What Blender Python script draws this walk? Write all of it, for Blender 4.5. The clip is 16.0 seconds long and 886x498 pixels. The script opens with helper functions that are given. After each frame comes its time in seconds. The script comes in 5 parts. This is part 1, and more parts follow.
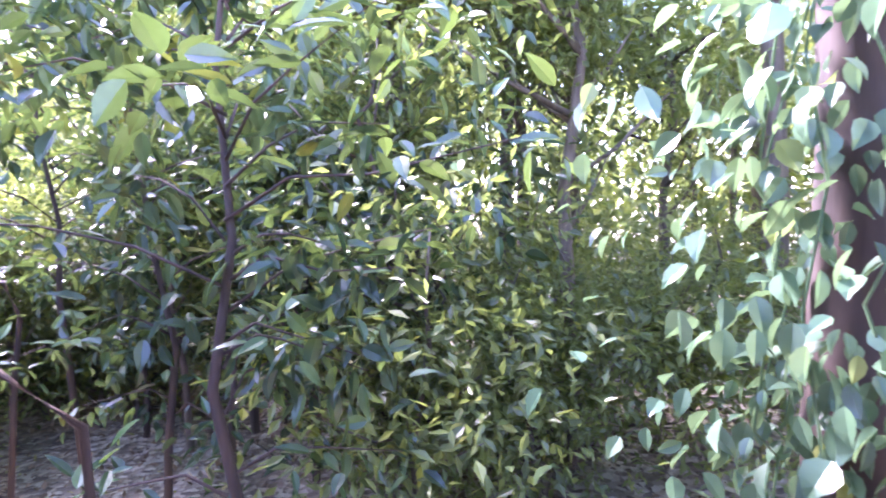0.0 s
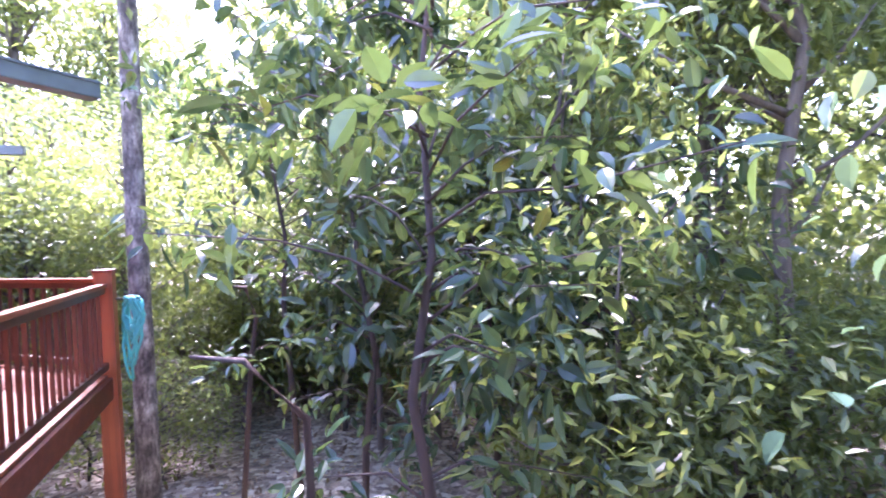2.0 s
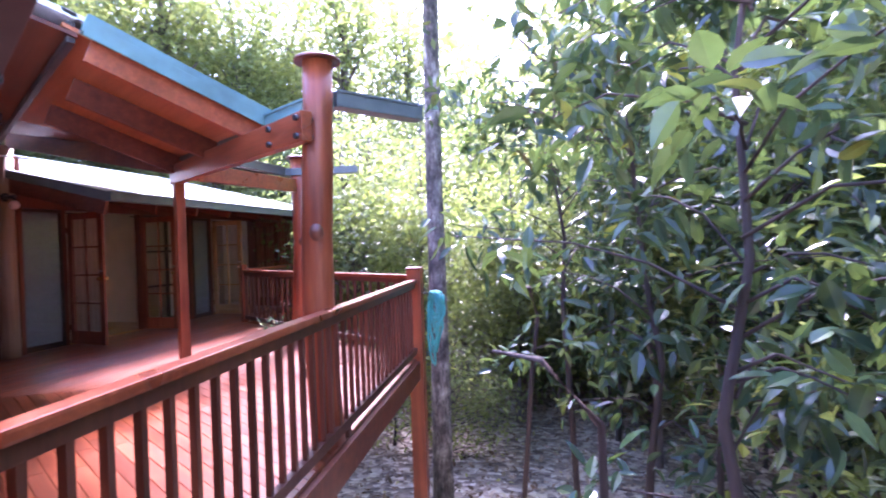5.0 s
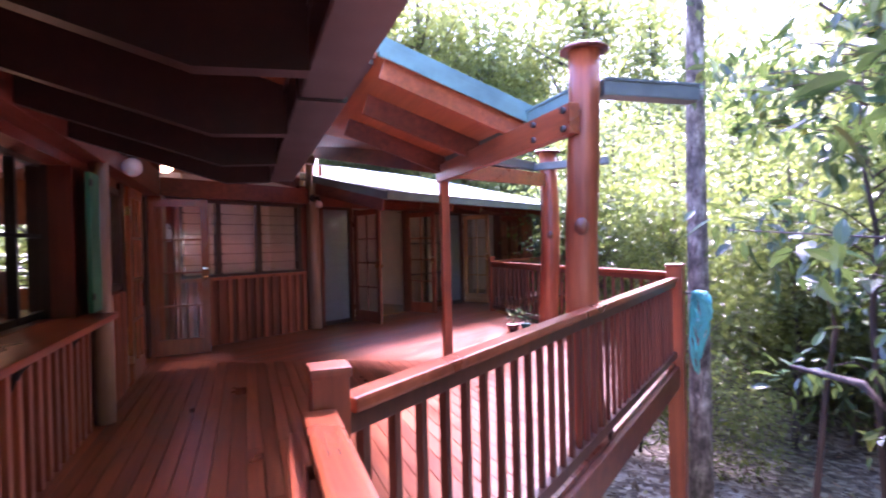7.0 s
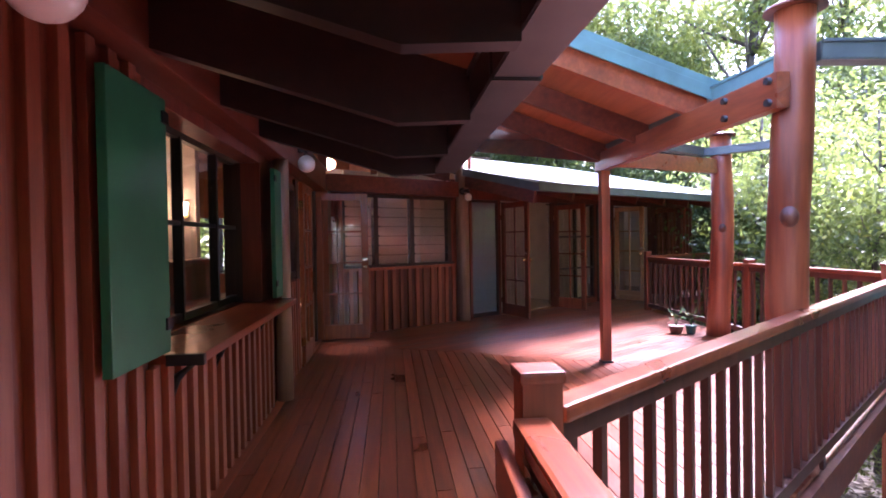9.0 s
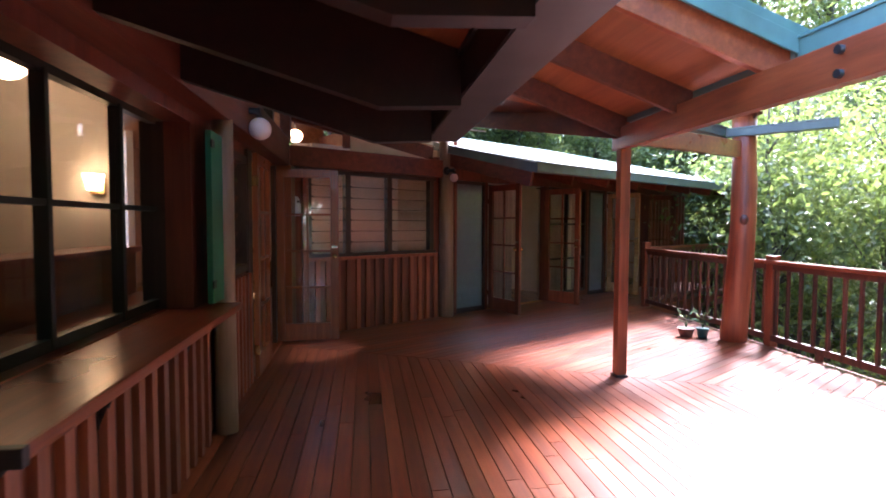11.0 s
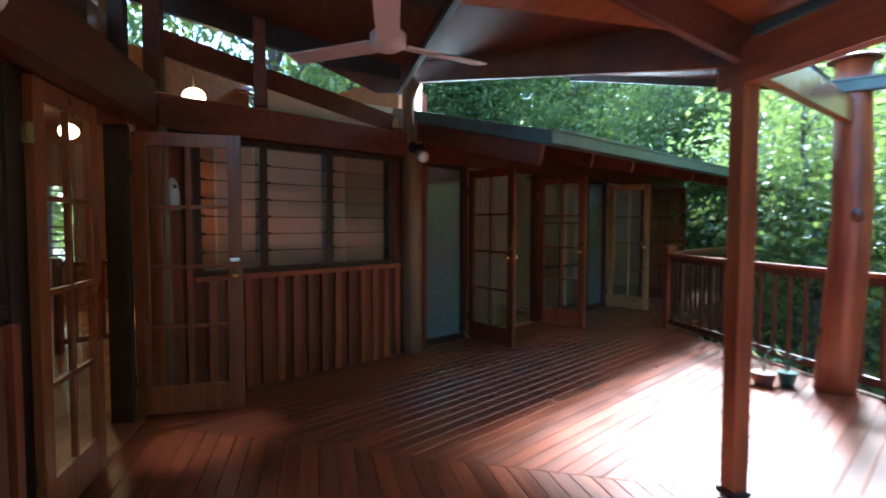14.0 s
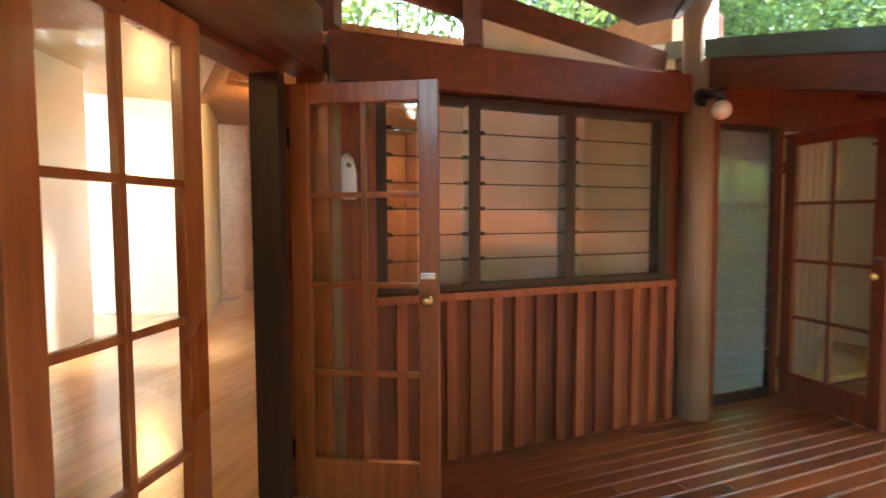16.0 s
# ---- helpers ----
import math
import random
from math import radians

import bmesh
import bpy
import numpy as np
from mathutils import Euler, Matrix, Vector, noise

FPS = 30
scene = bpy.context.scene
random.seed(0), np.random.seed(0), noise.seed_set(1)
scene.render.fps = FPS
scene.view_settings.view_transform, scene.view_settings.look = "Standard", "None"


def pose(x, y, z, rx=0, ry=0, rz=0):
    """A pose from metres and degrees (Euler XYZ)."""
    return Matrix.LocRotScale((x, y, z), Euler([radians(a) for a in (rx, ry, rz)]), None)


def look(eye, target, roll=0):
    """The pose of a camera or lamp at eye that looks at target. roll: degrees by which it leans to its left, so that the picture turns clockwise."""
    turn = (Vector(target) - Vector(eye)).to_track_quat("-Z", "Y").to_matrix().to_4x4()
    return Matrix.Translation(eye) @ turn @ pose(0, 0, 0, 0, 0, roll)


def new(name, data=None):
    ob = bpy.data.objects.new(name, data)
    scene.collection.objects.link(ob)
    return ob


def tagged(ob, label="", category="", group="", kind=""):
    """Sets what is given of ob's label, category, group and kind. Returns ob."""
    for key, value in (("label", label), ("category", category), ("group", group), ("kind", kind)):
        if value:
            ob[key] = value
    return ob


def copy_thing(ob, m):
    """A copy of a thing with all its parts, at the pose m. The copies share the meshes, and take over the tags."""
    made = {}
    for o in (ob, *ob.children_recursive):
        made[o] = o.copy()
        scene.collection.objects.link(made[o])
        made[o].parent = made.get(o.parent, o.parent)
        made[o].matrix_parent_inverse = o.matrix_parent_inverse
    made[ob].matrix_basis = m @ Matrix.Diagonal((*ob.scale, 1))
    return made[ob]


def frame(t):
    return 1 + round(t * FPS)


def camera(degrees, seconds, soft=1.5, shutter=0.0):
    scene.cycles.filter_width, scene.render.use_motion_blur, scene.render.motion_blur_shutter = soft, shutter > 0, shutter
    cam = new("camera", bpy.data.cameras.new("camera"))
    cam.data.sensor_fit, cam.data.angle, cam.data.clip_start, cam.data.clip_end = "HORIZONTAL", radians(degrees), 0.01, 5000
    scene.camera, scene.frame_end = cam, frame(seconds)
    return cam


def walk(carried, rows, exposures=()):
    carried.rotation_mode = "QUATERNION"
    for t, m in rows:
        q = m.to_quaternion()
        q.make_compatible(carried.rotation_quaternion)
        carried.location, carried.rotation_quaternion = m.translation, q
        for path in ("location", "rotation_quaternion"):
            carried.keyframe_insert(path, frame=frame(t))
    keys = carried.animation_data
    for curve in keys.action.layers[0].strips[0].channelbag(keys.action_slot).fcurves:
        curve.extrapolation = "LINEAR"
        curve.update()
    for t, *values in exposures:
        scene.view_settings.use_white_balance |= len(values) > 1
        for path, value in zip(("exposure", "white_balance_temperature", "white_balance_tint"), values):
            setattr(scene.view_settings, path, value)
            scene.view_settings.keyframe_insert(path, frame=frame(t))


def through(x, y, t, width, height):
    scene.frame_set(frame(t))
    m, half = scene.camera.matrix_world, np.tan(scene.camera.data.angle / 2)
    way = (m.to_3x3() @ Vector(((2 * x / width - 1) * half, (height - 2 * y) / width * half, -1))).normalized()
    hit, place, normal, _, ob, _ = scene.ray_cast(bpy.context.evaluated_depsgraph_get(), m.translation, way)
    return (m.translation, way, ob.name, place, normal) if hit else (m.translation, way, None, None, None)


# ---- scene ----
cam = camera(79.2, 16.0, soft=1.8, shutter=0.5)
PATH = [
    (0, (0.095, 0.28, 1.341), (0.118, 2.276, 1.206), -1.8),
    (0.5, (0.057, 0.295, 1.345), (-0.08, 2.288, 1.233), -2.0),
    (1, (0.012, 0.304, 1.348), (-0.298, 2.277, 1.254), -1.7),
    (1.5, (-0.021, 0.309, 1.345), (-0.481, 2.255, 1.27), -1.9),
    (2, (-0.05, 0.31, 1.347), (-0.658, 2.214, 1.288), -2.0),
    (2.5, (-0.088, 0.295, 1.346), (-0.822, 2.155, 1.298), -2.0),
    (3, (-0.122, 0.29, 1.351), (-1.012, 2.081, 1.314), -2.0),
    (3.5, (-0.153, 0.269, 1.352), (-1.173, 1.989, 1.326), -1.9),
    (4, (-0.193, 0.261, 1.347), (-1.351, 1.892, 1.329), -2.0),
    (6.5, (-0.387, 0.145, 1.38), (-2.167, 1.057, 1.357), -1.5),
    (7, (-0.43, 0.099, 1.373), (-2.307, 0.787, 1.355), -1.4),
    (7.5, (-0.445, 0.049, 1.376), (-2.385, 0.535, 1.356), -1.4),
    (8, (-0.455, 0.003, 1.38), (-2.432, 0.308, 1.357), -1.4),
    (8.5, (-0.503, -0.036, 1.366), (-2.494, 0.156, 1.335), -1.0),
    (11, (-1.662, -0.078, 1.426), (-3.638, 0.216, 1.327), 0.2),
    (11.5, (-2.008, -0.103, 1.445), (-3.964, 0.301, 1.333), 0.6),
    (12, (-2.401, 0.006, 1.444), (-4.329, 0.529, 1.33), 1.2),
    (12.5, (-2.767, 0.065, 1.43), (-4.656, 0.712, 1.32), 1.1),
    (13, (-3.103, 0.077, 1.439), (-4.983, 0.746, 1.32), 0.2),
    (13.5, (-3.489, 0.113, 1.47), (-5.396, 0.704, 1.345), 0.1),
    (14, (-3.983, 0.177, 1.409), (-5.928, 0.631, 1.309), 0.1),
    (14.5, (-4.418, 0.177, 1.433), (-6.395, 0.461, 1.322), 0.3),
    (15, (-4.887, 0.139, 1.411), (-6.884, 0.196, 1.301), 0.7),
    (15.5, (-5.31, 0.114, 1.409), (-7.301, -0.032, 1.294), 0.0),
    (16, (-5.718, 0.074, 1.408), (-7.686, -0.266, 1.288), -0.2),
]
EXPOSURES = [(0.0, 4.35, 5750, 48), (2.5, 4.1, 5650, 48), (4.0, 3.85, 5400, 48), (7.0, 4.0, 5500, 54), (8.5, 3.9, 5500, 46), (11.0, 3.8, 5500, 22), (12.5, 3.5, 5000, 4), (13.5, 3.4, 4850, -2), (14.2, 3.65, 4900, -6), (15.0, 4.55, 5600, -8), (15.5, 5.05, 6000, -6), (16.0, 5.3, 6500, -2)]
walk(cam, [(t, look(eye, target, roll)) for t, eye, target, roll in PATH], EXPOSURES)

# ---- daylight ----
SUN_AZ, SUN_EL = radians(44), radians(47)      # azimuth from +y towards -x
world = bpy.data.worlds.new("sky")
scene.world = world
world.use_nodes = True
wn = world.node_tree
sky = wn.nodes.new("ShaderNodeTexSky")
sky.sky_type, sky.sun_disc = "NISHITA", False
sky.sun_elevation, sky.sun_rotation = SUN_EL, -SUN_AZ
wn.links.new(sky.outputs[0], wn.nodes["Background"].inputs[0])
wn.nodes["Background"].inputs[1].default_value = 0.15
sun = new("sun", bpy.data.lights.new("sun", "SUN"))
sun.data.energy, sun.data.angle, sun.data.color = 3.6, radians(12), (1.0, 0.97, 0.93)
d_sun = Vector((-math.sin(SUN_AZ) * math.cos(SUN_EL), math.cos(SUN_AZ) * math.cos(SUN_EL), math.sin(SUN_EL)))
sun.matrix_world = look(d_sun * 60, (0, 0, 0))


# ---- materials ----
def shader(name, rough=0.5, metal=0.0, spec=0.5):
    m = bpy.data.materials.new(name)
    m.use_nodes = True
    b = m.node_tree.nodes["Principled BSDF"]
    b.inputs["Roughness"].default_value, b.inputs["Metallic"].default_value = rough, metal
    b.inputs["Specular IOR Level"].default_value = spec
    return m, m.node_tree, b


def node(t, kind, **inputs):
    n = t.nodes.new(kind)
    for k, v in inputs.items():
        n.inputs[k].default_value = v
    return n


def ramp(t, fac, stops):
    r = t.nodes.new("ShaderNodeValToRGB")
    e = r.color_ramp.elements
    while len(e) < len(stops):
        e.new(0.5)
    for k, (p, c) in zip(e, stops):
        k.position, k.color = p, (*c, 1)
    t.links.new(fac, r.inputs[0])
    return r.outputs[0]


def mixed(t, a, b, fac, mode="MIX"):
    n = t.nodes.new("ShaderNodeMix")
    n.data_type, n.blend_type = "RGBA", mode
    for s, v in ((n.inputs[0], fac), (n.inputs[6], a), (n.inputs[7], b)):
        if isinstance(v, (float, int)):
            s.default_value = v
        elif isinstance(v, tuple):
            s.default_value = (*v, 1)
        else:
            t.links.new(v, s)
    return n.outputs[2]


def bumped(t, b, height, strength, distance=0.01):
    n = node(t, "ShaderNodeBump", Strength=strength, Distance=distance)
    t.links.new(height, n.inputs["Height"])
    t.links.new(n.outputs[0], b.inputs["Normal"])


def coords(t, scale=(1, 1, 1), kind="Object", shift=True):
    c = t.nodes.new("ShaderNodeTexCoord")
    m = t.nodes.new("ShaderNodeMapping")
    m.inputs["Scale"].default_value = scale
    t.links.new(c.outputs[kind], m.inputs[0])
    if shift:
        info = t.nodes.new("ShaderNodeObjectInfo")
        k = t.nodes.new("ShaderNodeVectorMath")
        k.operation = "SCALE"
        k.inputs[0].default_value = (7.3, 3.1, 5.7)
        t.links.new(info.outputs["Random"], k.inputs["Scale"])
        t.links.new(k.outputs[0], m.inputs["Location"])
    return m.outputs[0]


def wood(name, dark, mid, light, axis=0, rough=0.4, grain=1.0, vary=0.35, bump=0.25, coat=0.0, knots=False):
    """Timber whose grain runs along the local axis; each piece has its own tone."""
    m, t, b = shader(name, rough)
    sc = [22 * grain] * 3
    sc[axis] = 1.3 * grain
    v = coords(t, tuple(sc))
    n1 = node(t, "ShaderNodeTexNoise", Scale=1.0, Detail=6.0, Roughness=0.65)
    t.links.new(v, n1.inputs[0])
    v2 = coords(t, (0.9, 0.9, 0.9))
    n2 = node(t, "ShaderNodeTexNoise", Scale=1.6, Detail=3.0)
    t.links.new(v2, n2.inputs[0])
    col = ramp(t, n1.outputs[0], [(0.3, dark), (0.52, mid), (0.75, light)])
    col = mixed(t, col, ramp(t, n2.outputs[0], [(0.35, dark), (0.65, light)]), 0.3)
    info = t.nodes.new("ShaderNodeObjectInfo")
    tone = ramp(t, info.outputs["Random"], [(0.0, (1 - vary,) * 3), (0.55, (1, 1, 1)), (1.0, (1 + vary, 1 + vary * 0.9, 1 + vary * 0.6))])
    col = mixed(t, col, tone, 1.0, "MULTIPLY")
    t.links.new(col, b.inputs["Base Color"])
    r = t.nodes.new("ShaderNodeMapRange")
    r.inputs[3].default_value, r.inputs[4].default_value = rough * 0.7, min(1, rough * 1.45)
    t.links.new(n2.outputs[0], r.inputs[0])
    t.links.new(r.outputs[0], b.inputs["Roughness"])
    b.inputs["Coat Weight"].default_value = coat
    b.inputs["Coat Roughness"].default_value = 0.2
    bumped(t, b, n1.outputs[0], bump, 0.004)
    return m


def plain(name, colour, rough=0.5, metal=0.0, scale=9.0, vary=0.12, bump=0.08, emit=0.0):
    """Paint, plastic, metal or plaster with faint unevenness."""
    m, t, b = shader(name, rough, metal)
    v = coords(t, (1, 1, 1))
    n = node(t, "ShaderNodeTexNoise", Scale=scale, Detail=5.0)
    t.links.new(v, n.inputs[0])
    t.links.new(ramp(t, n.outputs[0], [(0.3, tuple(c * (1 - vary) for c in colour)), (0.7, tuple(min(1, c * (1 + vary)) for c in colour))]), b.inputs["Base Color"])
    bumped(t, b, n.outputs[0], bump, 0.004)
    if emit:
        b.inputs["Emission Color"].default_value = (*colour, 1)
        b.inputs["Emission Strength"].default_value = emit
    return m


def glass(name, tint=(1, 1, 1), rough=0.02):
    m = bpy.data.materials.new(name)
    m.use_nodes = True
    t = m.node_tree
    t.nodes.remove(t.nodes["Principled BSDF"])
    clear = node(t, "ShaderNodeBsdfTransparent", Color=(*tint, 1))
    gloss = node(t, "ShaderNodeBsdfGlossy", Roughness=rough)
    lw = node(t, "ShaderNodeLayerWeight", Blend=0.5)
    pw = t.nodes.new("ShaderNodeMath")
    pw.operation = "POWER"
    pw.inputs[1].default_value = 4.0
    t.links.new(lw.outputs["Facing"], pw.inputs[0])
    fr = t.nodes.new("ShaderNodeMath")
    fr.operation = "MULTIPLY_ADD"
    fr.inputs[1].default_value, fr.inputs[2].default_value = 0.8, 0.035
    t.links.new(pw.outputs[0], fr.inputs[0])
    mx = t.nodes.new("ShaderNodeMixShader")
    t.links.new(fr.outputs[0], mx.inputs[0])
    t.links.new(clear.outputs[0], mx.inputs[1])
    t.links.new(gloss.outputs[0], mx.inputs[2])
    t.links.new(mx.outputs[0], t.nodes["Material Output"].inputs[0])
    return m


def leafy(name, dark, mid, light, rough=0.32, through=0.4, back=(0.35, 0.5, 0.06)):
    """Leaves: a waxy upper face, with light coming through the blade; every leaf has its own tone."""
    m, t, b = shader(name, rough)
    g = t.nodes.new("ShaderNodeNewGeometry")
    col = ramp(t, g.outputs["Random Per Island"], [(0.0, dark), (0.55, mid), (0.93, light), (1.0, (0.3, 0.3, 0.05))])
    n = node(t, "ShaderNodeTexNoise", Scale=6.0, Detail=3.0)
    t.links.new(coords(t), n.inputs[0])
    col = mixed(t, col, ramp(t, n.outputs[0], [(0.3, (0.6, 0.65, 0.6)), (0.7, (1.25, 1.2, 1.1))]), 1.0, "MULTIPLY")
    t.links.new(col, b.inputs["Base Color"])
    tr = t.nodes.new("ShaderNodeBsdfTranslucent")
    t.links.new(mixed(t, col, back, 0.55), tr.inputs[0])
    mx = node(t, "ShaderNodeMixShader", Fac=through)
    t.links.new(b.outputs[0], mx.inputs[1])
    t.links.new(tr.outputs[0], mx.inputs[2])
    t.links.new(mx.outputs[0], t.nodes["Material Output"].inputs[0])
    return m


DECK = wood("varnished_deck_timber", (0.06, 0.01, 0.003), (0.17, 0.032, 0.009), (0.31, 0.078, 0.02), 0, 0.3, 0.8, 0.3, 0.1, 0.5)
BEAM = wood("stained_beam_timber", (0.05, 0.012, 0.006), (0.12, 0.029, 0.012), (0.2, 0.055, 0.022), 0, 0.42, 0.7, 0.15, 0.25)
RAIL = wood("oiled_rail_timber", (0.12, 0.024, 0.009), (0.24, 0.05, 0.016), (0.38, 0.1, 0.034), 0, 0.28, 0.9, 0.15, 0.15, 0.3)
BALU = wood("dark_baluster_timber", (0.04, 0.014, 0.009), (0.09, 0.03, 0.016), (0.15, 0.05, 0.026), 2, 0.35, 0.9, 0.25, 0.2)
POLE = wood("log_post_timber", (0.07, 0.014, 0.007), (0.25, 0.053, 0.016), (0.4, 0.11, 0.035), 2, 0.38, 0.5, 0.1, 0.9)
PALE = wood("pale_pole_timber", (0.16, 0.09, 0.05), (0.27, 0.16, 0.09), (0.38, 0.25, 0.15), 2, 0.5, 0.5, 0.1, 0.4)
BOARD = wood("wall_board_timber", (0.07, 0.015, 0.007), (0.16, 0.036, 0.014), (0.25, 0.065, 0.025), 2, 0.45, 0.9, 0.35, 0.3)
BATTEN = wood("batten_timber", (0.13, 0.027, 0.011), (0.25, 0.06, 0.022), (0.37, 0.11, 0.045), 2, 0.45, 0.9, 0.3, 0.3)
# a darker copy of the soffit boards, with the roof's shade in the colour
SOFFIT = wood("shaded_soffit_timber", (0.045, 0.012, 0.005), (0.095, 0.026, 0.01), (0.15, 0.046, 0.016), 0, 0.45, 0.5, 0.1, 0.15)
# near black: the deep shade below the eave is put into this colour
EAVE = wood("eave_shade_timber", (0.008, 0.004, 0.003), (0.018, 0.007, 0.005), (0.034, 0.013, 0.008), 0, 0.45, 0.7, 0.15, 0.25)
PLY = wood("soffit_board_timber", (0.16, 0.045, 0.015), (0.27, 0.085, 0.026), (0.38, 0.14, 0.045), 0, 0.4, 0.5, 0.1, 0.15)
DOOR = wood("door_timber", (0.13, 0.03, 0.008), (0.26, 0.07, 0.018), (0.4, 0.135, 0.038), 2, 0.3, 0.8, 0.1, 0.15, 0.2)
DARK = wood("dark_frame_timber", (0.015, 0.008, 0.006), (0.035, 0.017, 0.012), (0.06, 0.03, 0.02), 2, 0.4, 0.8, 0.1, 0.2)
HONEY = wood("honey_floor_timber", (0.3, 0.15, 0.06), (0.48, 0.27, 0.11), (0.62, 0.38, 0.17), 0, 0.2, 0.7, 0.2, 0.08, 0.3)
CEDAR = wood("cedar_lining_timber", (0.2, 0.08, 0.03), (0.34, 0.15, 0.06), (0.45, 0.22, 0.09), 0, 0.4, 0.6, 0.15, 0.1)
GREEN = plain("green_shutter_paint", (0.02, 0.16, 0.075), 0.4, 0, 3.0, 0.2)
GUTTER = plain("grey_green_gutter_steel", (0.09, 0.12, 0.115), 0.4, 0.2, 5.0, 0.2)
TEAL = plain("teal_flashing_steel", (0.1, 0.21, 0.2), 0.45, 0.1, 5.0, 0.2)
CHAR = plain("charcoal_gutter_steel", (0.045, 0.042, 0.042), 0.4, 0.2, 5.0, 0.3)
ROOFM = plain("pale_roof_steel", (0.62, 0.66, 0.64), 0.35, 0.3, 2.0, 0.15)
WHITE = plain("white_plaster", (0.78, 0.76, 0.72), 0.7, 0, 3.0, 0.04, 0.05)
CREAM = plain("cream_blind_fabric", (0.62, 0.5, 0.36), 0.8, 0, 4.0, 0.06, 0.1)
PLASTIC = plain("white_plastic", (0.8, 0.8, 0.8), 0.35, 0, 9.0, 0.03, 0.02)
BRASS = plain("brass", (0.7, 0.5, 0.2), 0.25, 0.9, 9.0, 0.1)
STEEL = plain("stainless_steel", (0.6, 0.6, 0.6), 0.22, 0.95, 9.0, 0.05)
BLACK = plain("black_metal", (0.02, 0.02, 0.02), 0.4, 0.3, 9.0, 0.2)
FAN = plain("fan_enamel", (0.6, 0.5, 0.47), 0.4, 0, 9.0, 0.06)
GLOBE = plain("opal_globe_off", (0.72, 0.62, 0.56), 0.3, 0, 9.0, 0.03)
GLOW = plain("opal_globe_lit", (1.0, 0.56, 0.21), 0.3, 0, 9.0, 0.02, 0.0, 4.2)
GLOW_DIM = plain("opal_globe_lit_low", (1.0, 0.6, 0.26), 0.3, 0, 9.0, 0.02, 0.0, 1.9)
SCREEN = plain("grey_flyscreen", (0.15, 0.175, 0.185), 0.5, 0, 60.0, 0.25)
POT = plain("terracotta_pot", (0.14, 0.07, 0.05), 0.7, 0, 20.0, 0.3)
DRUM = plain("turquoise_hose_rubber", (0.06, 0.36, 0.32), 0.6, 0, 6.0, 0.2)
BARK = wood("forest_bark", (0.03, 0.024, 0.02), (0.085, 0.068, 0.055), (0.2, 0.165, 0.135), 2, 0.85, 0.3, 0.3, 0.8)
VINEBARK = wood("dark_vine_bark", (0.02, 0.014, 0.012), (0.05, 0.033, 0.027), (0.1, 0.065, 0.05), 2, 0.9, 0.3, 0.2, 0.9)
PANE = glass("window_glass")
LEAF_BIG = leafy("broad_leaf", (0.018, 0.036, 0.024), (0.034, 0.066, 0.042), (0.065, 0.12, 0.055), 0.22, 0.16, (0.3, 0.45, 0.08))
LEAF_VINE = leafy("vine_leaf", (0.06, 0.1, 0.07), (0.09, 0.16, 0.1), (0.14, 0.23, 0.13), 0.26, 0.28, (0.24, 0.38, 0.14))
LEAF_MID = leafy("forest_leaf", (0.04, 0.062, 0.035), (0.085, 0.12, 0.05), (0.18, 0.22, 0.08), 0.34, 0.42, (0.42, 0.52, 0.1))
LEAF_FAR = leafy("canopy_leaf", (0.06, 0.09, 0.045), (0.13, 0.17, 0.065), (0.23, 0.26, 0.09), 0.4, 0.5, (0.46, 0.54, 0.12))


def litter_material():
    m, t, b = shader("leaf_litter", 0.85)
    v = coords(t, shift=False)
    vo = node(t, "ShaderNodeTexVoronoi", Scale=9.0, Randomness=1.0)
    t.links.new(v, vo.inputs[0])
    n = node(t, "ShaderNodeTexNoise", Scale=0.35, Detail=6.0)
    t.links.new(v, n.inputs[0])
    sep = t.nodes.new("ShaderNodeSeparateColor")
    t.links.new(vo.outputs["Color"], sep.inputs[0])
    a = ramp(t, sep.outputs[0], [(0.0, (0.09, 0.065, 0.05)), (0.5, (0.26, 0.21, 0.17)), (1.0, (0.52, 0.47, 0.4))])
    c = mixed(t, a, ramp(t, n.outputs[0], [(0.4, (0.55, 0.6, 0.5)), (0.62, (1.15, 1.1, 1.0))]), 1.0, "MULTIPLY")
    t.links.new(c, b.inputs["Base Color"])
    bumped(t, b, vo.outputs["Distance"], 0.9, 0.05)
    return m


LITTER = litter_material()


def mottled_bark():
    """Grey bark with pale lichen patches and dark furrows."""
    m, t, b = shader("mottled_grey_bark", 0.9)
    n = node(t, "ShaderNodeTexNoise", Scale=5.0, Detail=6.0, Roughness=0.6)
    t.links.new(coords(t, (1, 1, 0.6)), n.inputs[0])
    f = node(t, "ShaderNodeTexNoise", Scale=26.0, Detail=4.0, Roughness=0.7)
    t.links.new(coords(t, (1, 1, 0.35)), f.inputs[0])
    c = ramp(t, n.outputs[0], [(0.36, (0.06, 0.055, 0.05)), (0.5, (0.17, 0.155, 0.14)), (0.58, (0.3, 0.29, 0.26)), (0.66, (0.42, 0.42, 0.37))])
    c = mixed(t, c, ramp(t, f.outputs[0], [(0.35, (0.35, 0.33, 0.3)), (0.62, (1.15, 1.15, 1.1))]), 1.0, "MULTIPLY")
    t.links.new(c, b.inputs["Base Color"])
    bumped(t, b, f.outputs[0], 0.9, 0.03)
    return m


GREYBARK = mottled_bark()


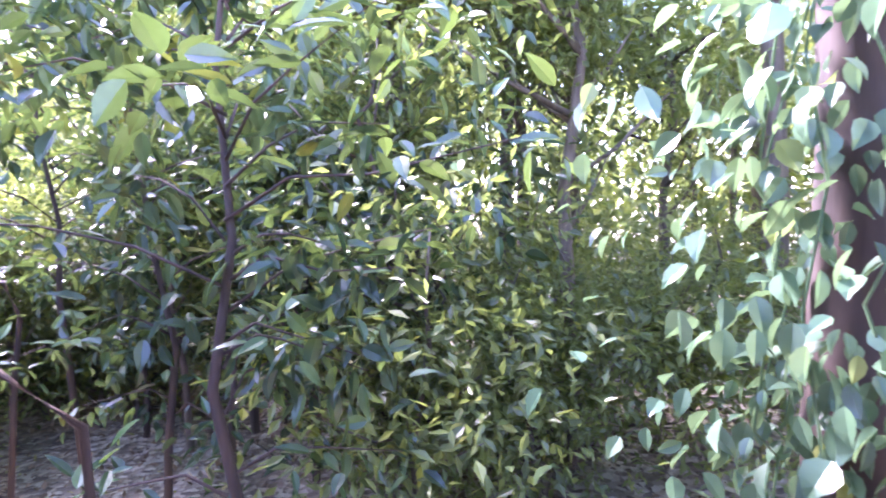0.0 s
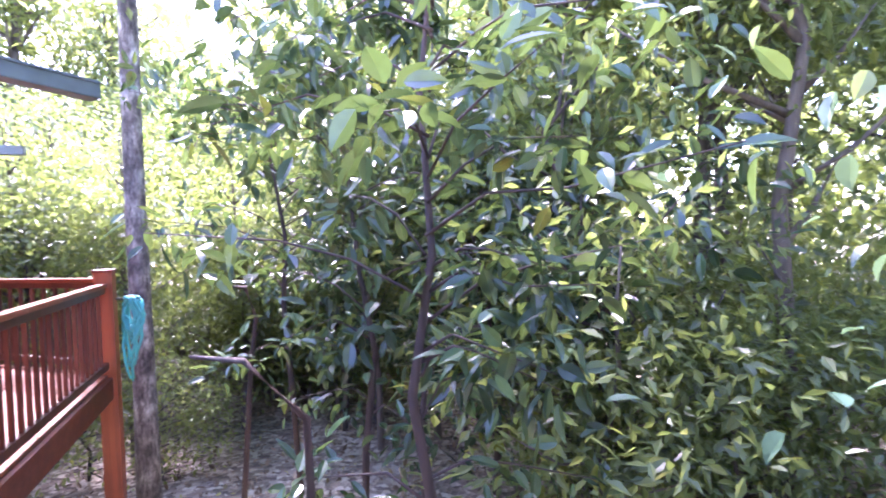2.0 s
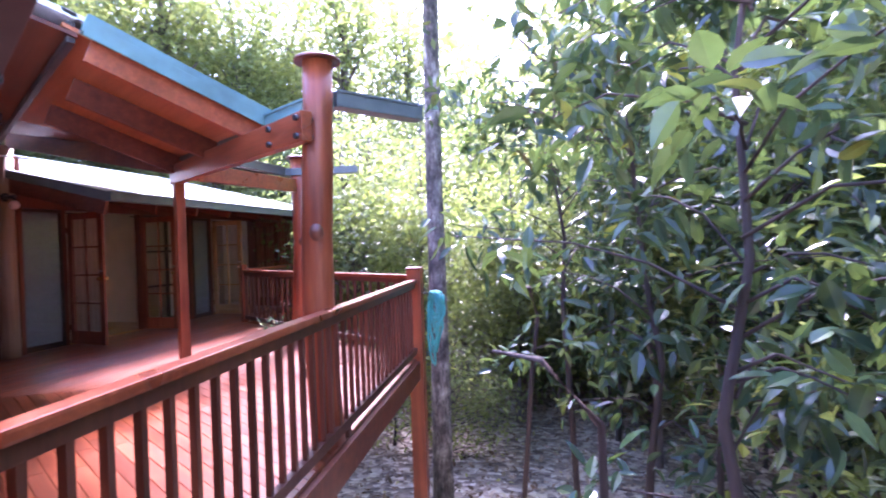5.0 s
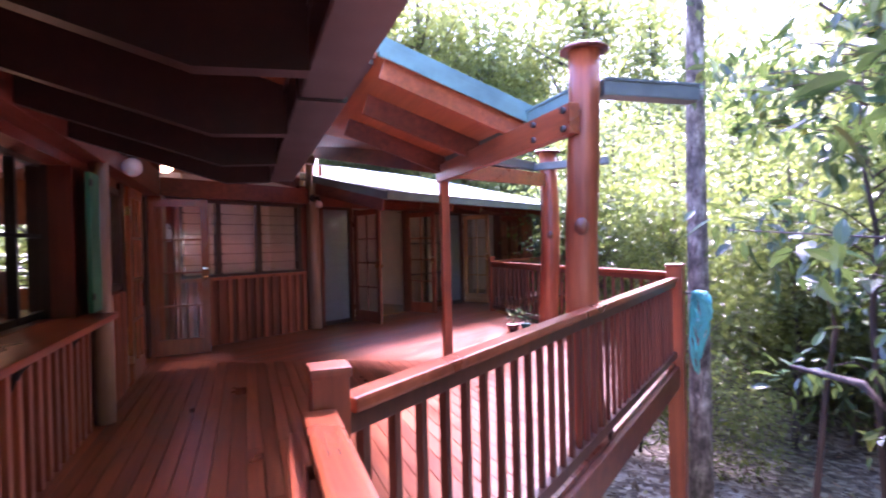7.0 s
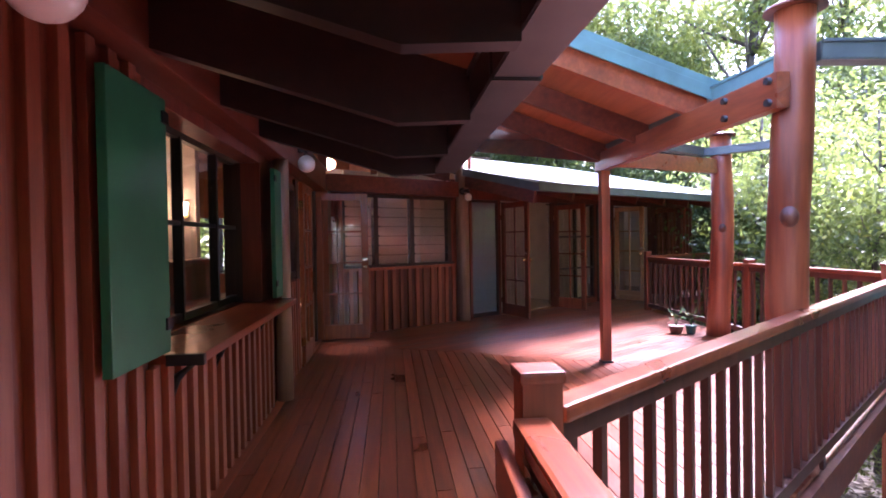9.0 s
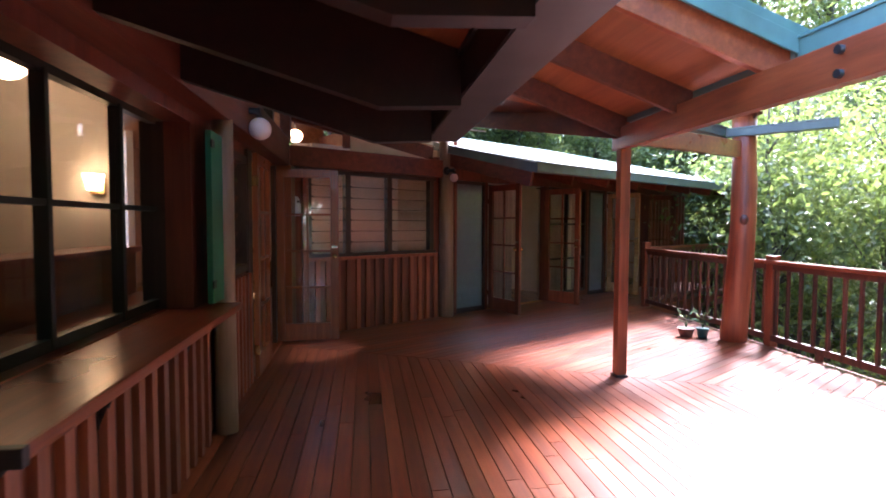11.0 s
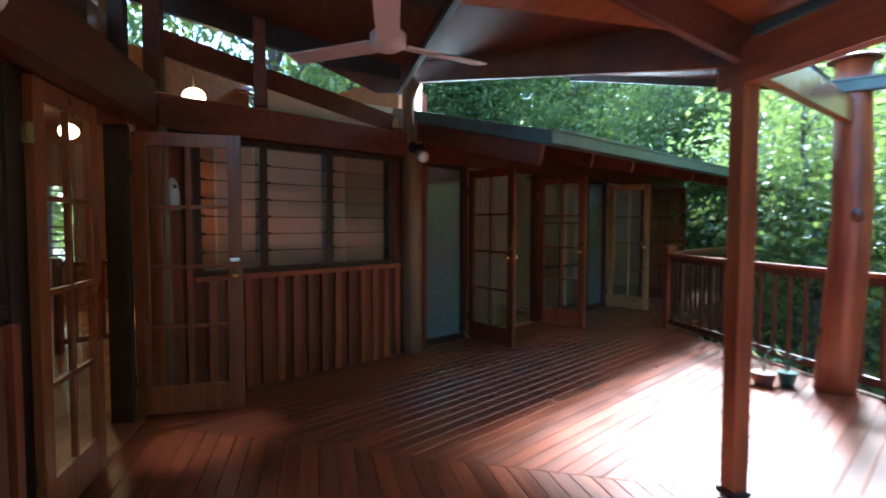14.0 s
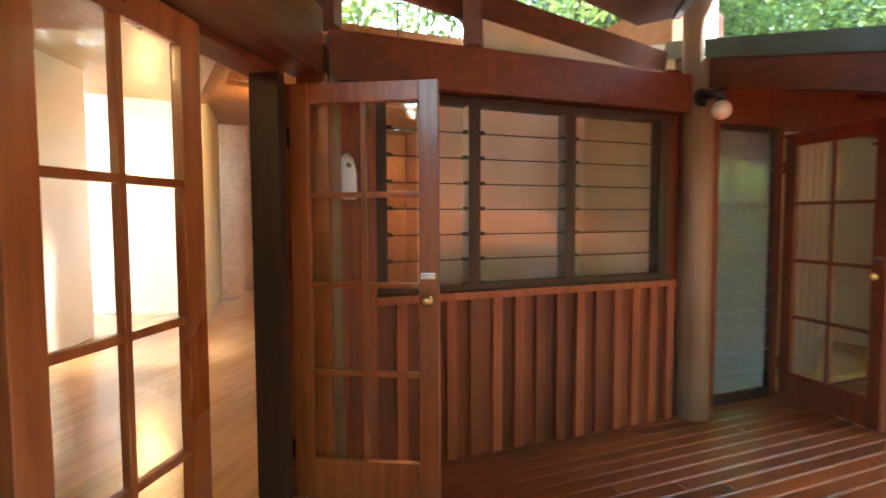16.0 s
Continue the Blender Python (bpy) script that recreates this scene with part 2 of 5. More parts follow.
# ---- shapes ----
def block(bm, p, size, rz=0.0, bevel=0.0, m=None):
    """A box with its middle at p."""
    t = m if m is not None else Matrix.Translation(p) @ Matrix.Rotation(rz, 4, "Z")
    vs = bmesh.ops.create_cube(bm, size=1.0, matrix=t @ Matrix.Diagonal((*size, 1)))["verts"]
    if bevel:
        es = list({e for v in vs for e in v.link_edges})
        bmesh.ops.bevel(bm, geom=es, offset=bevel, segments=2, profile=0.7, affect="EDGES")
    return bm


def bar(bm, p, q, w, h, bevel=0.006):
    """A straight timber from p to q, w wide and h high."""
    p, q = Vector(p), Vector(q)
    d = q - p
    t = d.to_track_quat("X", "Z").to_matrix().to_4x4()
    return block(bm, None, (d.length, w, h), 0, bevel, Matrix.Translation((p + q) / 2) @ t)


def tube(bm, pts, radii, sides=12, cap=True):
    """A round, bent and tapered limb through pts."""
    rings = []
    for i, p in enumerate(pts):
        p = Vector(p)
        d = (Vector(pts[min(i + 1, len(pts) - 1)]) - Vector(pts[max(i - 1, 0)])).normalized()
        a = d.orthogonal().normalized() if abs(d.z) < 0.95 else Vector((1, 0, 0))
        a = (a - d * a.dot(d)).normalized()
        c = d.cross(a)
        rings.append([bm.verts.new(p + (a * math.cos(k) + c * math.sin(k)) * radii[i]) for k in (2 * math.pi * j / sides for j in range(sides))])
    for r0, r1 in zip(rings, rings[1:]):
        for j in range(sides):
            f = bm.faces.new((r0[j], r0[(j + 1) % sides], r1[(j + 1) % sides], r1[j]))
            f.smooth = True
    if cap:
        bm.faces.new(rings[0][::-1])
        bm.faces.new(rings[-1])
    return bm


def ball(bm, p, r, sx=1.0, sz=1.0):
    vs = bmesh.ops.create_uvsphere(bm, u_segments=20, v_segments=12, radius=r, matrix=Matrix.Translation(p) @ Matrix.Diagonal((sx, sx, sz, 1)))["verts"]
    for f in {f for v in vs for f in v.link_faces}:
        f.smooth = True
    return bm


def slab(bm, poly, z0, z1):
    """A flat prism over a plan outline; z0 and z1 may be functions of x, y."""
    lo = [bm.verts.new((x, y, z0(x, y) if callable(z0) else z0)) for x, y in poly]
    hi = [bm.verts.new((x, y, z1(x, y) if callable(z1) else z1)) for x, y in poly]
    n = len(poly)
    bm.faces.new(lo[::-1]), bm.faces.new(hi)
    for i in range(n):
        bm.faces.new((lo[i], lo[(i + 1) % n], hi[(i + 1) % n], hi[i]))
    bmesh.ops.recalc_face_normals(bm, faces=bm.faces)
    return bm


def data(name, bm, material):
    me = bpy.data.meshes.new(name)
    bm.to_mesh(me)
    bm.free()
    me.materials.append(material)
    return me


def part(name, bm, material, parent=None, label="", m=None):
    ob = new(name, data(name, bm, material))
    if parent is not None:
        ob.parent = parent
    if m is not None:
        ob.matrix_basis = m
    return tagged(ob, label)


def thing(name, m, label, category, group="", kind=""):
    ob = new(name)
    ob.empty_display_size = 0.1
    ob.matrix_basis = m
    return tagged(ob, label, category, group, kind)


def fixed(name, bm, material, label="", category="", kind="structure"):
    return tagged(part(name, bm, material), label, category, "", kind)


BM = bmesh.new

# ---- plan ----
KY = -1.1                                   # face of the kitchen wall
C0 = Vector((-8.33, -1.1, 0))               # corner with the wing
U = Vector((-0.53, 0.848, 0)).normalized()  # along the wing wall
N = Vector((0.848, 0.53, 0)).normalized()   # out of the wing wall
WA = math.atan2(U.y, U.x)


def wing(s, n=0.0, z=0.0):
    return C0 + U * s + N * n + Vector((0, 0, z))


def wing_pose(s, n=0.0, z=0.0):
    """x along the wing wall, -y out of it."""
    return Matrix.Translation(wing(s, n, z)) @ Matrix.Rotation(WA, 4, "Z")


NP, CP = Vector((-1.91, 0.3, 0)), Vector((-5.12, 4.55, 0))
FP = Vector((-10.22, 4.72, 0))               # far rail corner
FE = wing(10.2, 1.45)
MITRE0, MITRE1 = Vector((-8.05, -1.1)), CP.xy
ROOF_Y, ROOF_Z, SLOPE = 1.05, 2.79, 0.26    # underside of the soffit at the gutter


EAVE_Y, EAVE_Z, EAVE_SLOPE = 0.42, 2.0, 0.3   # kitchen eave, low over the walkway
EAVE_X = -4.66


def eave_z(x, y):
    return EAVE_Z + (EAVE_Y - y) * EAVE_SLOPE


def roof2_z(x, y):
    return 2.82 - (y - ROOF_Y) * 0.35


def roof_z(x, y):
    return ROOF_Z + (ROOF_Y - y) * SLOPE

# ---- ground ----
def ground_z(x, y):
    d = math.hypot(x + 4, y - 1)
    z = -2.3 - 0.5 * math.exp(-((d - 9) / 6) ** 2) + 0.035 * max(0, d - 12)
    return z + 0.25 * noise.noise(Vector((x * 0.13, y * 0.13, 0)))


bm = BM()
ring = [i * 0.9 for i in range(34)] + [34, 40, 50, 70, 120, 300, 900]
cols = []
for r in ring:
    cols.append([bm.verts.new((-4 + r * math.cos(a), 1 + r * math.sin(a), ground_z(-4 + r * math.cos(a), 1 + r * math.sin(a)) if r < 60 else 0.0)) for a in (2 * math.pi * k / 72 for k in range(72))])
for a, b in zip(cols, cols[1:]):
    for k in range(72):
        q = [a[k], b[k], b[(k + 1) % 72], a[(k + 1) % 72]]
        if a is cols[0]:
            continue
        bm.faces.new(q).smooth = True
bm.faces.new([v for v in cols[1]])
fixed("ground", bm, LITTER, "forest floor covered in pale dry leaf litter", "ground")

# ---- roofs ----
W_EDGE = -0.45                                # how far the main roof passes the wing wall


def edge_pt(s, n):
    p = wing(s, n)
    return (p.x, p.y)


def prism(name, poly, z, d0, d1, material, label, category):
    bm = BM()
    slab(bm, poly, lambda x, y: z(x, y) + d0, lambda x, y: z(x, y) + d1)
    return fixed(name, bm, material, label, category)


eave_poly = [(3.2, EAVE_Y), (3.2, -7.5), (EAVE_X, -7.5), (EAVE_X, EAVE_Y)]
prism("ceiling", eave_poly, eave_z, 0.0, 0.03, PLY, "orange-brown soffit boards under the kitchen eave", "ceiling")
prism("roof", eave_poly, eave_z, 0.05, 0.08, ROOFM, "pale steel roof sheets over the kitchen", "roof")
main_poly = [(-4.42, ROOF_Y), (-4.42, -7.5), edge_pt(-7.2, W_EDGE), edge_pt(2.55, W_EDGE), (-9.75, ROOF_Y)]
prism("ceiling_high", main_poly, roof_z, 0.0, 0.03, SOFFIT, "brown soffit boards under the high roof, darkened for shade", "ceiling")
prism("roof_high", main_poly, roof_z, 0.12, 0.16, ROOFM, "pale steel roof sheets over the house", "roof")


def rafter(x, y0, y1, z, h, tail, kink, w=0.07):
    """A deep rafter whose tail tapers up beyond the kink."""
    bm = BM()
    prof = [(y0, z(x, y0) - h), (kink, z(x, kink) - h), (y1, z(x, y1) - tail), (y1, z(x, y1) - 0.004), (y0, z(x, y0) - 0.004)]
    vs = [[bm.verts.new((x + dx, y, q)) for y, q in prof] for dx in (-w / 2, w / 2)]
    bm.faces.new(vs[0]), bm.faces.new(vs[1][::-1])
    for i in range(5):
        bm.faces.new((vs[0][i], vs[1][i], vs[1][(i + 1) % 5], vs[0][(i + 1) % 5]))
    bmesh.ops.recalc_face_normals(bm, faces=bm.faces)
    fixed("rafter", bm, EAVE, "dark rafter with a tapered tail, the eave's shade in its colour", "rafter")


for k in range(8):
    rafter(-4.45 + 0.84 * k, -1.0, 0.27, eave_z, 0.3, 0.2, -0.02)
for x in (-7.2, -8.9):
    rafter(x, -1.3, 0.92, roof_z, 0.2, 0.12, 0.35)


def gutter(p, q, w=0.13, h=0.13, material=CHAR, label="charcoal steel box gutter along the eave"):
    p, q = Vector(p), Vector(q)
    d = (q - p).normalized()
    side = Vector((0, 0, 1)).cross(d).normalized()
    bm = BM()
    bar(bm, p, q, w, 0.012, 0)
    for k in (-1, 1):
        o = side * (k * w / 2)
        bar(bm, p + o + Vector((0, 0, h / 2)), q + o + Vector((0, 0, h / 2)), 0.01, h, 0.003)
        bar(bm, p + o * 1.1 + Vector((0, 0, h)), q + o * 1.1 + Vector((0, 0, h)), 0.022, 0.018, 0.004)
    for e in (p, q):
        bar(bm, e - side * w / 2 + Vector((0, 0, h / 2)), e + side * w / 2 + Vector((0, 0, h / 2)), 0.008, h, 0)
    return fixed("gutter", bm, material, label, "gutter")


gutter((3.2, 0.36, 1.895), (-2.32, 0.36, 1.895), 0.15, 0.13)
gutter((-2.325, 0.36, 1.885), (EAVE_X, 0.36, 1.885), 0.165, 0.145)
bm = BM()
bar(bm, (-4.45, 1.02, 2.83), (-9.72, 1.02, 2.83), 0.05, 0.14)
fixed("fascia_eave", bm, CHAR, "charcoal eave board of the high roof", "fascia")

# the lower deck roof beyond the gutter
r2 = [(-4.42, 0.97), (-4.42, 2.3), (-6.45, 2.3), (-7.45, 0.97)]
bm = BM()
slab(bm, r2, lambda x, y: roof2_z(x, y) + 0.0, lambda x, y: roof2_z(x, y) + 0.03)
fixed("ceiling_deck", bm, PLY, "orange-brown soffit boards over the deck", "ceiling")
bm = BM()
slab(bm, r2, lambda x, y: roof2_z(x, y) + 0.1, lambda x, y: roof2_z(x, y) + 0.13)
fixed("roof_deck", bm, ROOFM, "pale steel roof sheets over the deck", "roof")
for x in (-5.32, -6.3):
    bm = BM()
    bar(bm, (x, 1.16, roof2_z(x, 1.16) - 0.1), (x, 2.28, roof2_z(x, 2.28) - 0.1), 0.05, 0.19)
    fixed("rafter_deck", bm, BEAM, "red-brown rafter under the deck roof", "rafter")
bm = BM()
bar(bm, (-4.42, 1.1, roof2_z(0, 1.1) - 0.08), (-4.42, 2.34, roof2_z(0, 2.34) - 0.08), 0.045, 0.17)
fixed("fascia", bm, RAIL, "orange oiled fascia board at the roof's edge", "fascia")
bm = BM()
bar(bm, (-4.4, 1.08, roof2_z(0, 1.08) + 0.075), (-4.4, 2.36, roof2_z(0, 2.36) + 0.075), 0.1, 0.13)
bar(bm, (-4.345, 1.08, roof2_z(0, 1.08) + 0.03), (-4.345, 2.36, roof2_z(0, 2.36) + 0.03), 0.012, 0.1)
fixed("flashing", bm, TEAL, "teal steel flashing along the roof's edge", "flashing")
bm = BM()
bar(bm, (-6.3, 2.28, 2.31), (-9.62, 1.22, 3.0), 0.07, 0.24)
fixed("hip_beam", bm, BEAM, "weathered brown hip beam", "beam")
bm = BM()
pts = [(-6.45, 2.3, 2.46), (-7.45, 3.85, 2.5), (-9.5, 2.9, 3.04), (-9.75, 0.95, 3.1), (-7.4, 0.9, 2.9)]
lo = [bm.verts.new(q) for q in pts]
hi = [bm.verts.new((x, y, z + 0.03)) for x, y, z in pts]
for i in range(1, 4):
    bm.faces.new((lo[0], lo[i], lo[i + 1])), bm.faces.new((hi[0], hi[i + 1], hi[i]))
for i in range(5):
    bm.faces.new((lo[i], lo[(i + 1) % 5], hi[(i + 1) % 5], hi[i]))
bmesh.ops.recalc_face_normals(bm, faces=bm.faces)
fixed("ceiling_hip", bm, SOFFIT, "soffit boards between the hip and the eave, darkened for shade", "ceiling")
bm = BM()
bar(bm, (-7.45, 3.87, 2.48), (-9.5, 2.92, 3.02), 0.04, 0.1)
fixed("fascia_hip", bm, CHAR, "charcoal fascia along the far roof edge", "fascia")
for k in (0.18,):
    bm = BM()
    bar(bm, (-6.42, 2.3 - k * 0.2, 2.5 + k * 0.3), (-9.7, 1.22 - k * 0.3, 3.16 + k * 0.2), 0.05, 0.05)
    fixed("roof_batten", bm, BEAM, "dark roof batten along the edge", "batten")
gutter((-4.36, 2.36, 2.34), (-6.5, 2.36, 2.34), 0.12, 0.12, GUTTER, "grey-green steel gutter along the deck roof")
gutter((-3.5, 2.4, 2.36), (-4.35, 2.36, 2.34), 0.12, 0.11, TEAL, "teal steel gutter reaching past the roof to the log post")
gutter((-3.5, 2.4, 2.36), (-3.36, 3.08, 2.33), 0.12, 0.1, GUTTER, "grey-green steel spout jutting out past the log post")
gutter((-6.52, 2.42, 2.45), (-7.62, 4.2, 2.47), 0.11, 0.1, GUTTER, "grey-green steel gutter between the posts")
gutter((-7.66, 4.2, 2.46), (-6.75, 4.95, 2.46), 0.1, 0.09, GUTTER, "grey-green steel spout jutting out past the log post")

bm = BM()
bar(bm, (-3.36, 2.09, 2.16), (-6.46, 2.28, 2.2), 0.075, 0.2)
fixed("beam_deck", bm, RAIL, "orange-red bolted timber beam between the deck posts", "beam")
bm = BM()
bar(bm, (-6.28, 2.28, 2.245), (-7.45, 4.3, 2.3), 0.07, 0.19)
fixed("beam_far", bm, RAIL, "orange-red timber beam between the deck posts", "beam")
for x, z in ((-3.42, 2.22), (-3.42, 2.1), (-3.85, 2.22), (-3.85, 2.11)):
    bm = BM()
    tube(bm, [(x, 2.16 - 0.06 * (x + 3.4), z), (x, 2.03 - 0.06 * (x + 3.4), z)], [0.022, 0.022], 8)
    fixed("bolt", bm, BLACK, "black coach bolt through the beam", "bolt")


# ---- posts ----
def log_post(name, x, y, r, top, lean, cap, label):
    o = thing(name, pose(x, y, 0), label, "post", "", "structure")
    bm = BM()
    zs = [0, 0.25, 0.6, 1.0, 1.45, 1.9, 2.3, top]
    pts = [(lean * z + 0.025 * math.sin(z * 2.3 + x), 0.02 * math.sin(z * 1.7 + y), z) for z in zs]
    tube(bm, pts, [r * (1.04 - 0.02 * i + 0.025 * math.sin(3 * i)) for i in range(len(zs))], 20)
    part("log", bm, POLE, o)
    bm = BM()
    for k, (a, z, q) in enumerate(((-0.6, 1.47, 0.05), (2.2, 0.95, 0.05), (-2.2, 0.5, 0.035))):
        c = r - q * 0.62
        ball(bm, (lean * z + 0.025 * math.sin(z * 2.3 + x) + c * math.cos(a), 0.02 * math.sin(z * 1.7 + y) + c * math.sin(a), z), q, 1, 1.35)
    part("knot", bm, BALU, o, "dark knot on the log")
    bm = BM()
    tube(bm, [(pts[-1][0], pts[-1][1], top), (pts[-1][0], pts[-1][1], top + 0.012), (pts[-1][0], pts[-1][1], top + 0.03)], [cap, cap, cap * 0.85], 24)
    part("cap", bm, BEAM, o, "flat dark metal cap")
    return o


log_post("log_post", -3.52, 2.25, 0.112, 2.64, 0.01, 0.16, "round red-brown log post with knots and a flat cap beside the railing")
log_post("log_post", -7.54, 4.42, 0.145, 2.72, 0.015, 0.19, "crooked red-brown log post with knots standing inside the railing")
o = thing("square_post", pose(-6.3, 2.28, 0), "thin square brown timber post under the roof beam", "post", "", "structure")
part("post", block(BM(), (0, 0, 1.06), (0.095, 0.095, 2.12), 0, 0.006), POLE, o)
part("shoe", block(BM(), (0, 0, 0.012), (0.12, 0.12, 0.024), 0, 0.004), BLACK, o, "dark steel shoe")
o = thing("pole_post", pose(-5.42, -1.0, 0), "pale round timber pole against the kitchen wall", "post", "", "structure")
part("pole", tube(BM(), [(0, 0, 0), (0.005, 0, 1), (0, 0, 2.1)], [0.075, 0.07, 0.068], 16), PALE, o)
o = thing("pole_post", Matrix.Translation(wing(2.63, 0.06)), "brown round timber pole at the end of the louvre wall", "post", "", "structure")
part("pole", tube(BM(), [(0, 0, 0), (0.005, 0, 1), (0, 0, 2.9)], [0.115, 0.11, 0.105], 18), PALE, o)
bm = BM()
block(bm, wing(2.82, 0.0, 1.4), (0.06, 0.12, 2.8), WA, 0.005)
fixed("post_trim", bm, BOARD, "brown timber upright beside the round pole", "post")

# ---- railings ----
b_me = data("baluster", block(BM(), (0, 0, 0), (0.03, 0.03, 0.84), 0, 0.0), BALU)


def railing(p, q, pitch, label, height=0.97, wide=0.088, first=0.5):
    p, q = Vector(p), Vector(q)
    d = q - p
    o = thing("railing", Matrix.Translation(p), label, "railing")
    e = d
    part("handrail", bar(BM(), Vector((0, 0, height - 0.022)), e + Vector((0, 0, height - 0.022)), wide, 0.045, 0.012), RAIL, o)
    part("top_rail", bar(BM(), Vector((0, 0, height - 0.075)), e + Vector((0, 0, height - 0.075)), 0.04, 0.06, 0.004), BALU, o)
    part("bottom_rail", bar(BM(), Vector((0, 0, 0.1)), e + Vector((0, 0, 0.1)), 0.045, 0.07, 0.005), BALU, o)
    n = int(d.length / pitch)
    a = math.atan2(d.y, d.x)
    for i in range(n):
        b = new("baluster", b_me)
        b.parent = o
        b.matrix_basis = Matrix.Translation(d.normalized() * (pitch * (i + first)) + Vector((0, 0, 0.505))) @ Matrix.Rotation(a, 4, "Z")
    for i in range(1, int(d.length / 1.3)):
        part("foot", block(BM(), d.normalized() * 1.3 * i + Vector((0, 0, 0.033)), (0.06, 0.05, 0.066), a, 0.004), BALU, o)
    return o


def rail_post(p, w, top, low, label):
    o = thing("railing_post", Matrix.Translation((p.x, p.y, 0)), label, "post")
    a = 0.0 if w < 0.15 else math.atan2((CP - NP).y, (CP - NP).x)
    part("post", block(BM(), (0, 0, (top - 0.02 + low) / 2), (w, w, top - 0.02 - low), a, 0.008), POLE, o)
    part("post_cap", block(BM(), (0, 0, top - 0.012), (w * 1.12, w * 1.12, 0.03), a, 0.01), POLE, o)


D = (CP - NP).normalized()
railing(NP + D * 0.06, CP - D * 0.1, 0.148, "red-brown timber railing with dark square balusters along the deck's slanting edge", 0.95)
JP, KP = Vector((-1.0, 0.25, 0)), Vector((0.7, 0.9, 0))
railing(JP, KP, 0.148, "red-brown timber railing where the narrow deck widens", 0.95)
railing(KP, Vector((2.2, 0.9, 0)), 0.148, "red-brown timber railing at the end of the narrow deck", 0.95)
railing(NP + Vector((0.06, -0.035, 0)), JP, 0.148, "red-brown timber railing with a worn handrail along the narrow deck", 0.95)
railing(CP + Vector((-0.1, 0, 0)), FP, 0.185, "timber railing with dark balusters along the deck's outer edge", 1.0)
railing(FP, FE, 0.185, "timber railing with brown balusters along the far walkway", 1.02)
rail_post(NP, 0.1, 1.05, 0.0, "square red-brown newel post where two railings meet")
rail_post(CP, 0.17, 1.09, -2.6, "square red-brown corner post reaching down to the ground")
rail_post(FP, 0.1, 1.1, -2.6, "square brown post at the railing's far corner")
rail_post(Vector((-7.25, 4.64, 0)), 0.1, 1.05, -2.6, "square brown railing post beside the log post")
o = thing("side_rail", pose(-1.9, 0.2, 0), "low purple-brown timber plank rail inside the narrow deck's railing", "railing")
part("plank", bar(BM(), (0.02, 0.0, 0.83), (0.9, -0.04, 0.83), 0.03, 0.12, 0.006), RAIL, o)
for k in range(2):
    part("picket", block(BM(), (0.12 + 0.55 * k, 0.04 - 0.012 * k, 0.42), (0.09, 0.03, 0.8), 0, 0.004), BALU, o)

# ---- deck frame ----
bm = BM()
for p, q in ((NP, CP), (CP, FP), (FP, FE)):
    d = (Vector(q) - Vector(p)).normalized()
    out = Vector((d.y, -d.x, 0)) * 0.07
    bar(bm, Vector(p) + out * 0.3 + Vector((0, 0, -0.14)), Vector(q) + out * 0.3 + Vector((0, 0, -0.14)), 0.05, 0.22)
for p, q in ((NP, JP), (JP, KP), (KP, Vector((2.2, 0.9, 0)))):
    bar(bm, p + Vector((0, 0.03, -0.14)), q + Vector((0, 0.03, -0.14)), 0.05, 0.22)
fixed("deck_edge_beam", bm, BEAM, "red-brown beam round the edge of the raised deck", "beam")
bm = BM()
slab(bm, [(2.2, -1.2), (2.2, 0.8), (0.75, 0.8), (-1.0, 0.15), (-1.9, 0.22), (CP.x - 0.05, CP.y - 0.1), (FP.x, FP.y - 0.1), edge_pt(10.2, 1.35), edge_pt(10.2, -0.2), edge_pt(-0.1, -0.2)], -0.2, -0.06)
fixed("deck_joists", bm, DARK, "dark joists under the deck", "floor")
for x, y in ((-3.4, 2.0), (-9.0, 4.7), (-12.4, 7.6), (0.5, 0.0), (-6.3, 2.2)):
    bm = BM()
    tube(bm, [(x, y, -3.2), (x, y, -0.2)], [0.11, 0.1], 12)
    fixed("stump", bm, BARK, "round timber stump under the deck", "post")

# ---- walls ----
bat_me = {}


def cladding(wall, m, x0, x1, z0, z1, pitch=0.15):
    """Boards with proud battens on a wall's face; x along the wall, -y out."""
    n = max(1, round((x1 - x0) / pitch))
    w = (x1 - x0) / n
    key = (round(w, 4), round(z1 - z0, 3))
    if key not in bat_me:
        bat_me[key] = (data("wall_board", block(BM(), (0, 0, (z1 - z0) / 2), (w - 0.004, 0.02, z1 - z0), 0, 0), BOARD), data("batten", block(BM(), (0, 0, (z1 - z0) / 2), (0.062, 0.034, z1 - z0), 0, 0.004), BATTEN))
    for i in range(n):
        for k, (nm, me) in enumerate(zip(("wall_board", "batten"), bat_me[key])):
            b = new(nm, me)
            b.parent = wall
            b.matrix_basis = m @ pose(x0 + w * (i + (0.5 if k == 0 else 0.97)), -0.011 if k == 0 else -0.036, z0)


bm = BM()
def kwall(x0, x1, z0, z1):
    block(bm, ((x0 + x1) / 2, KY - 0.075, (z0 + z1) / 2), (abs(x1 - x0), 0.15, z1 - z0))


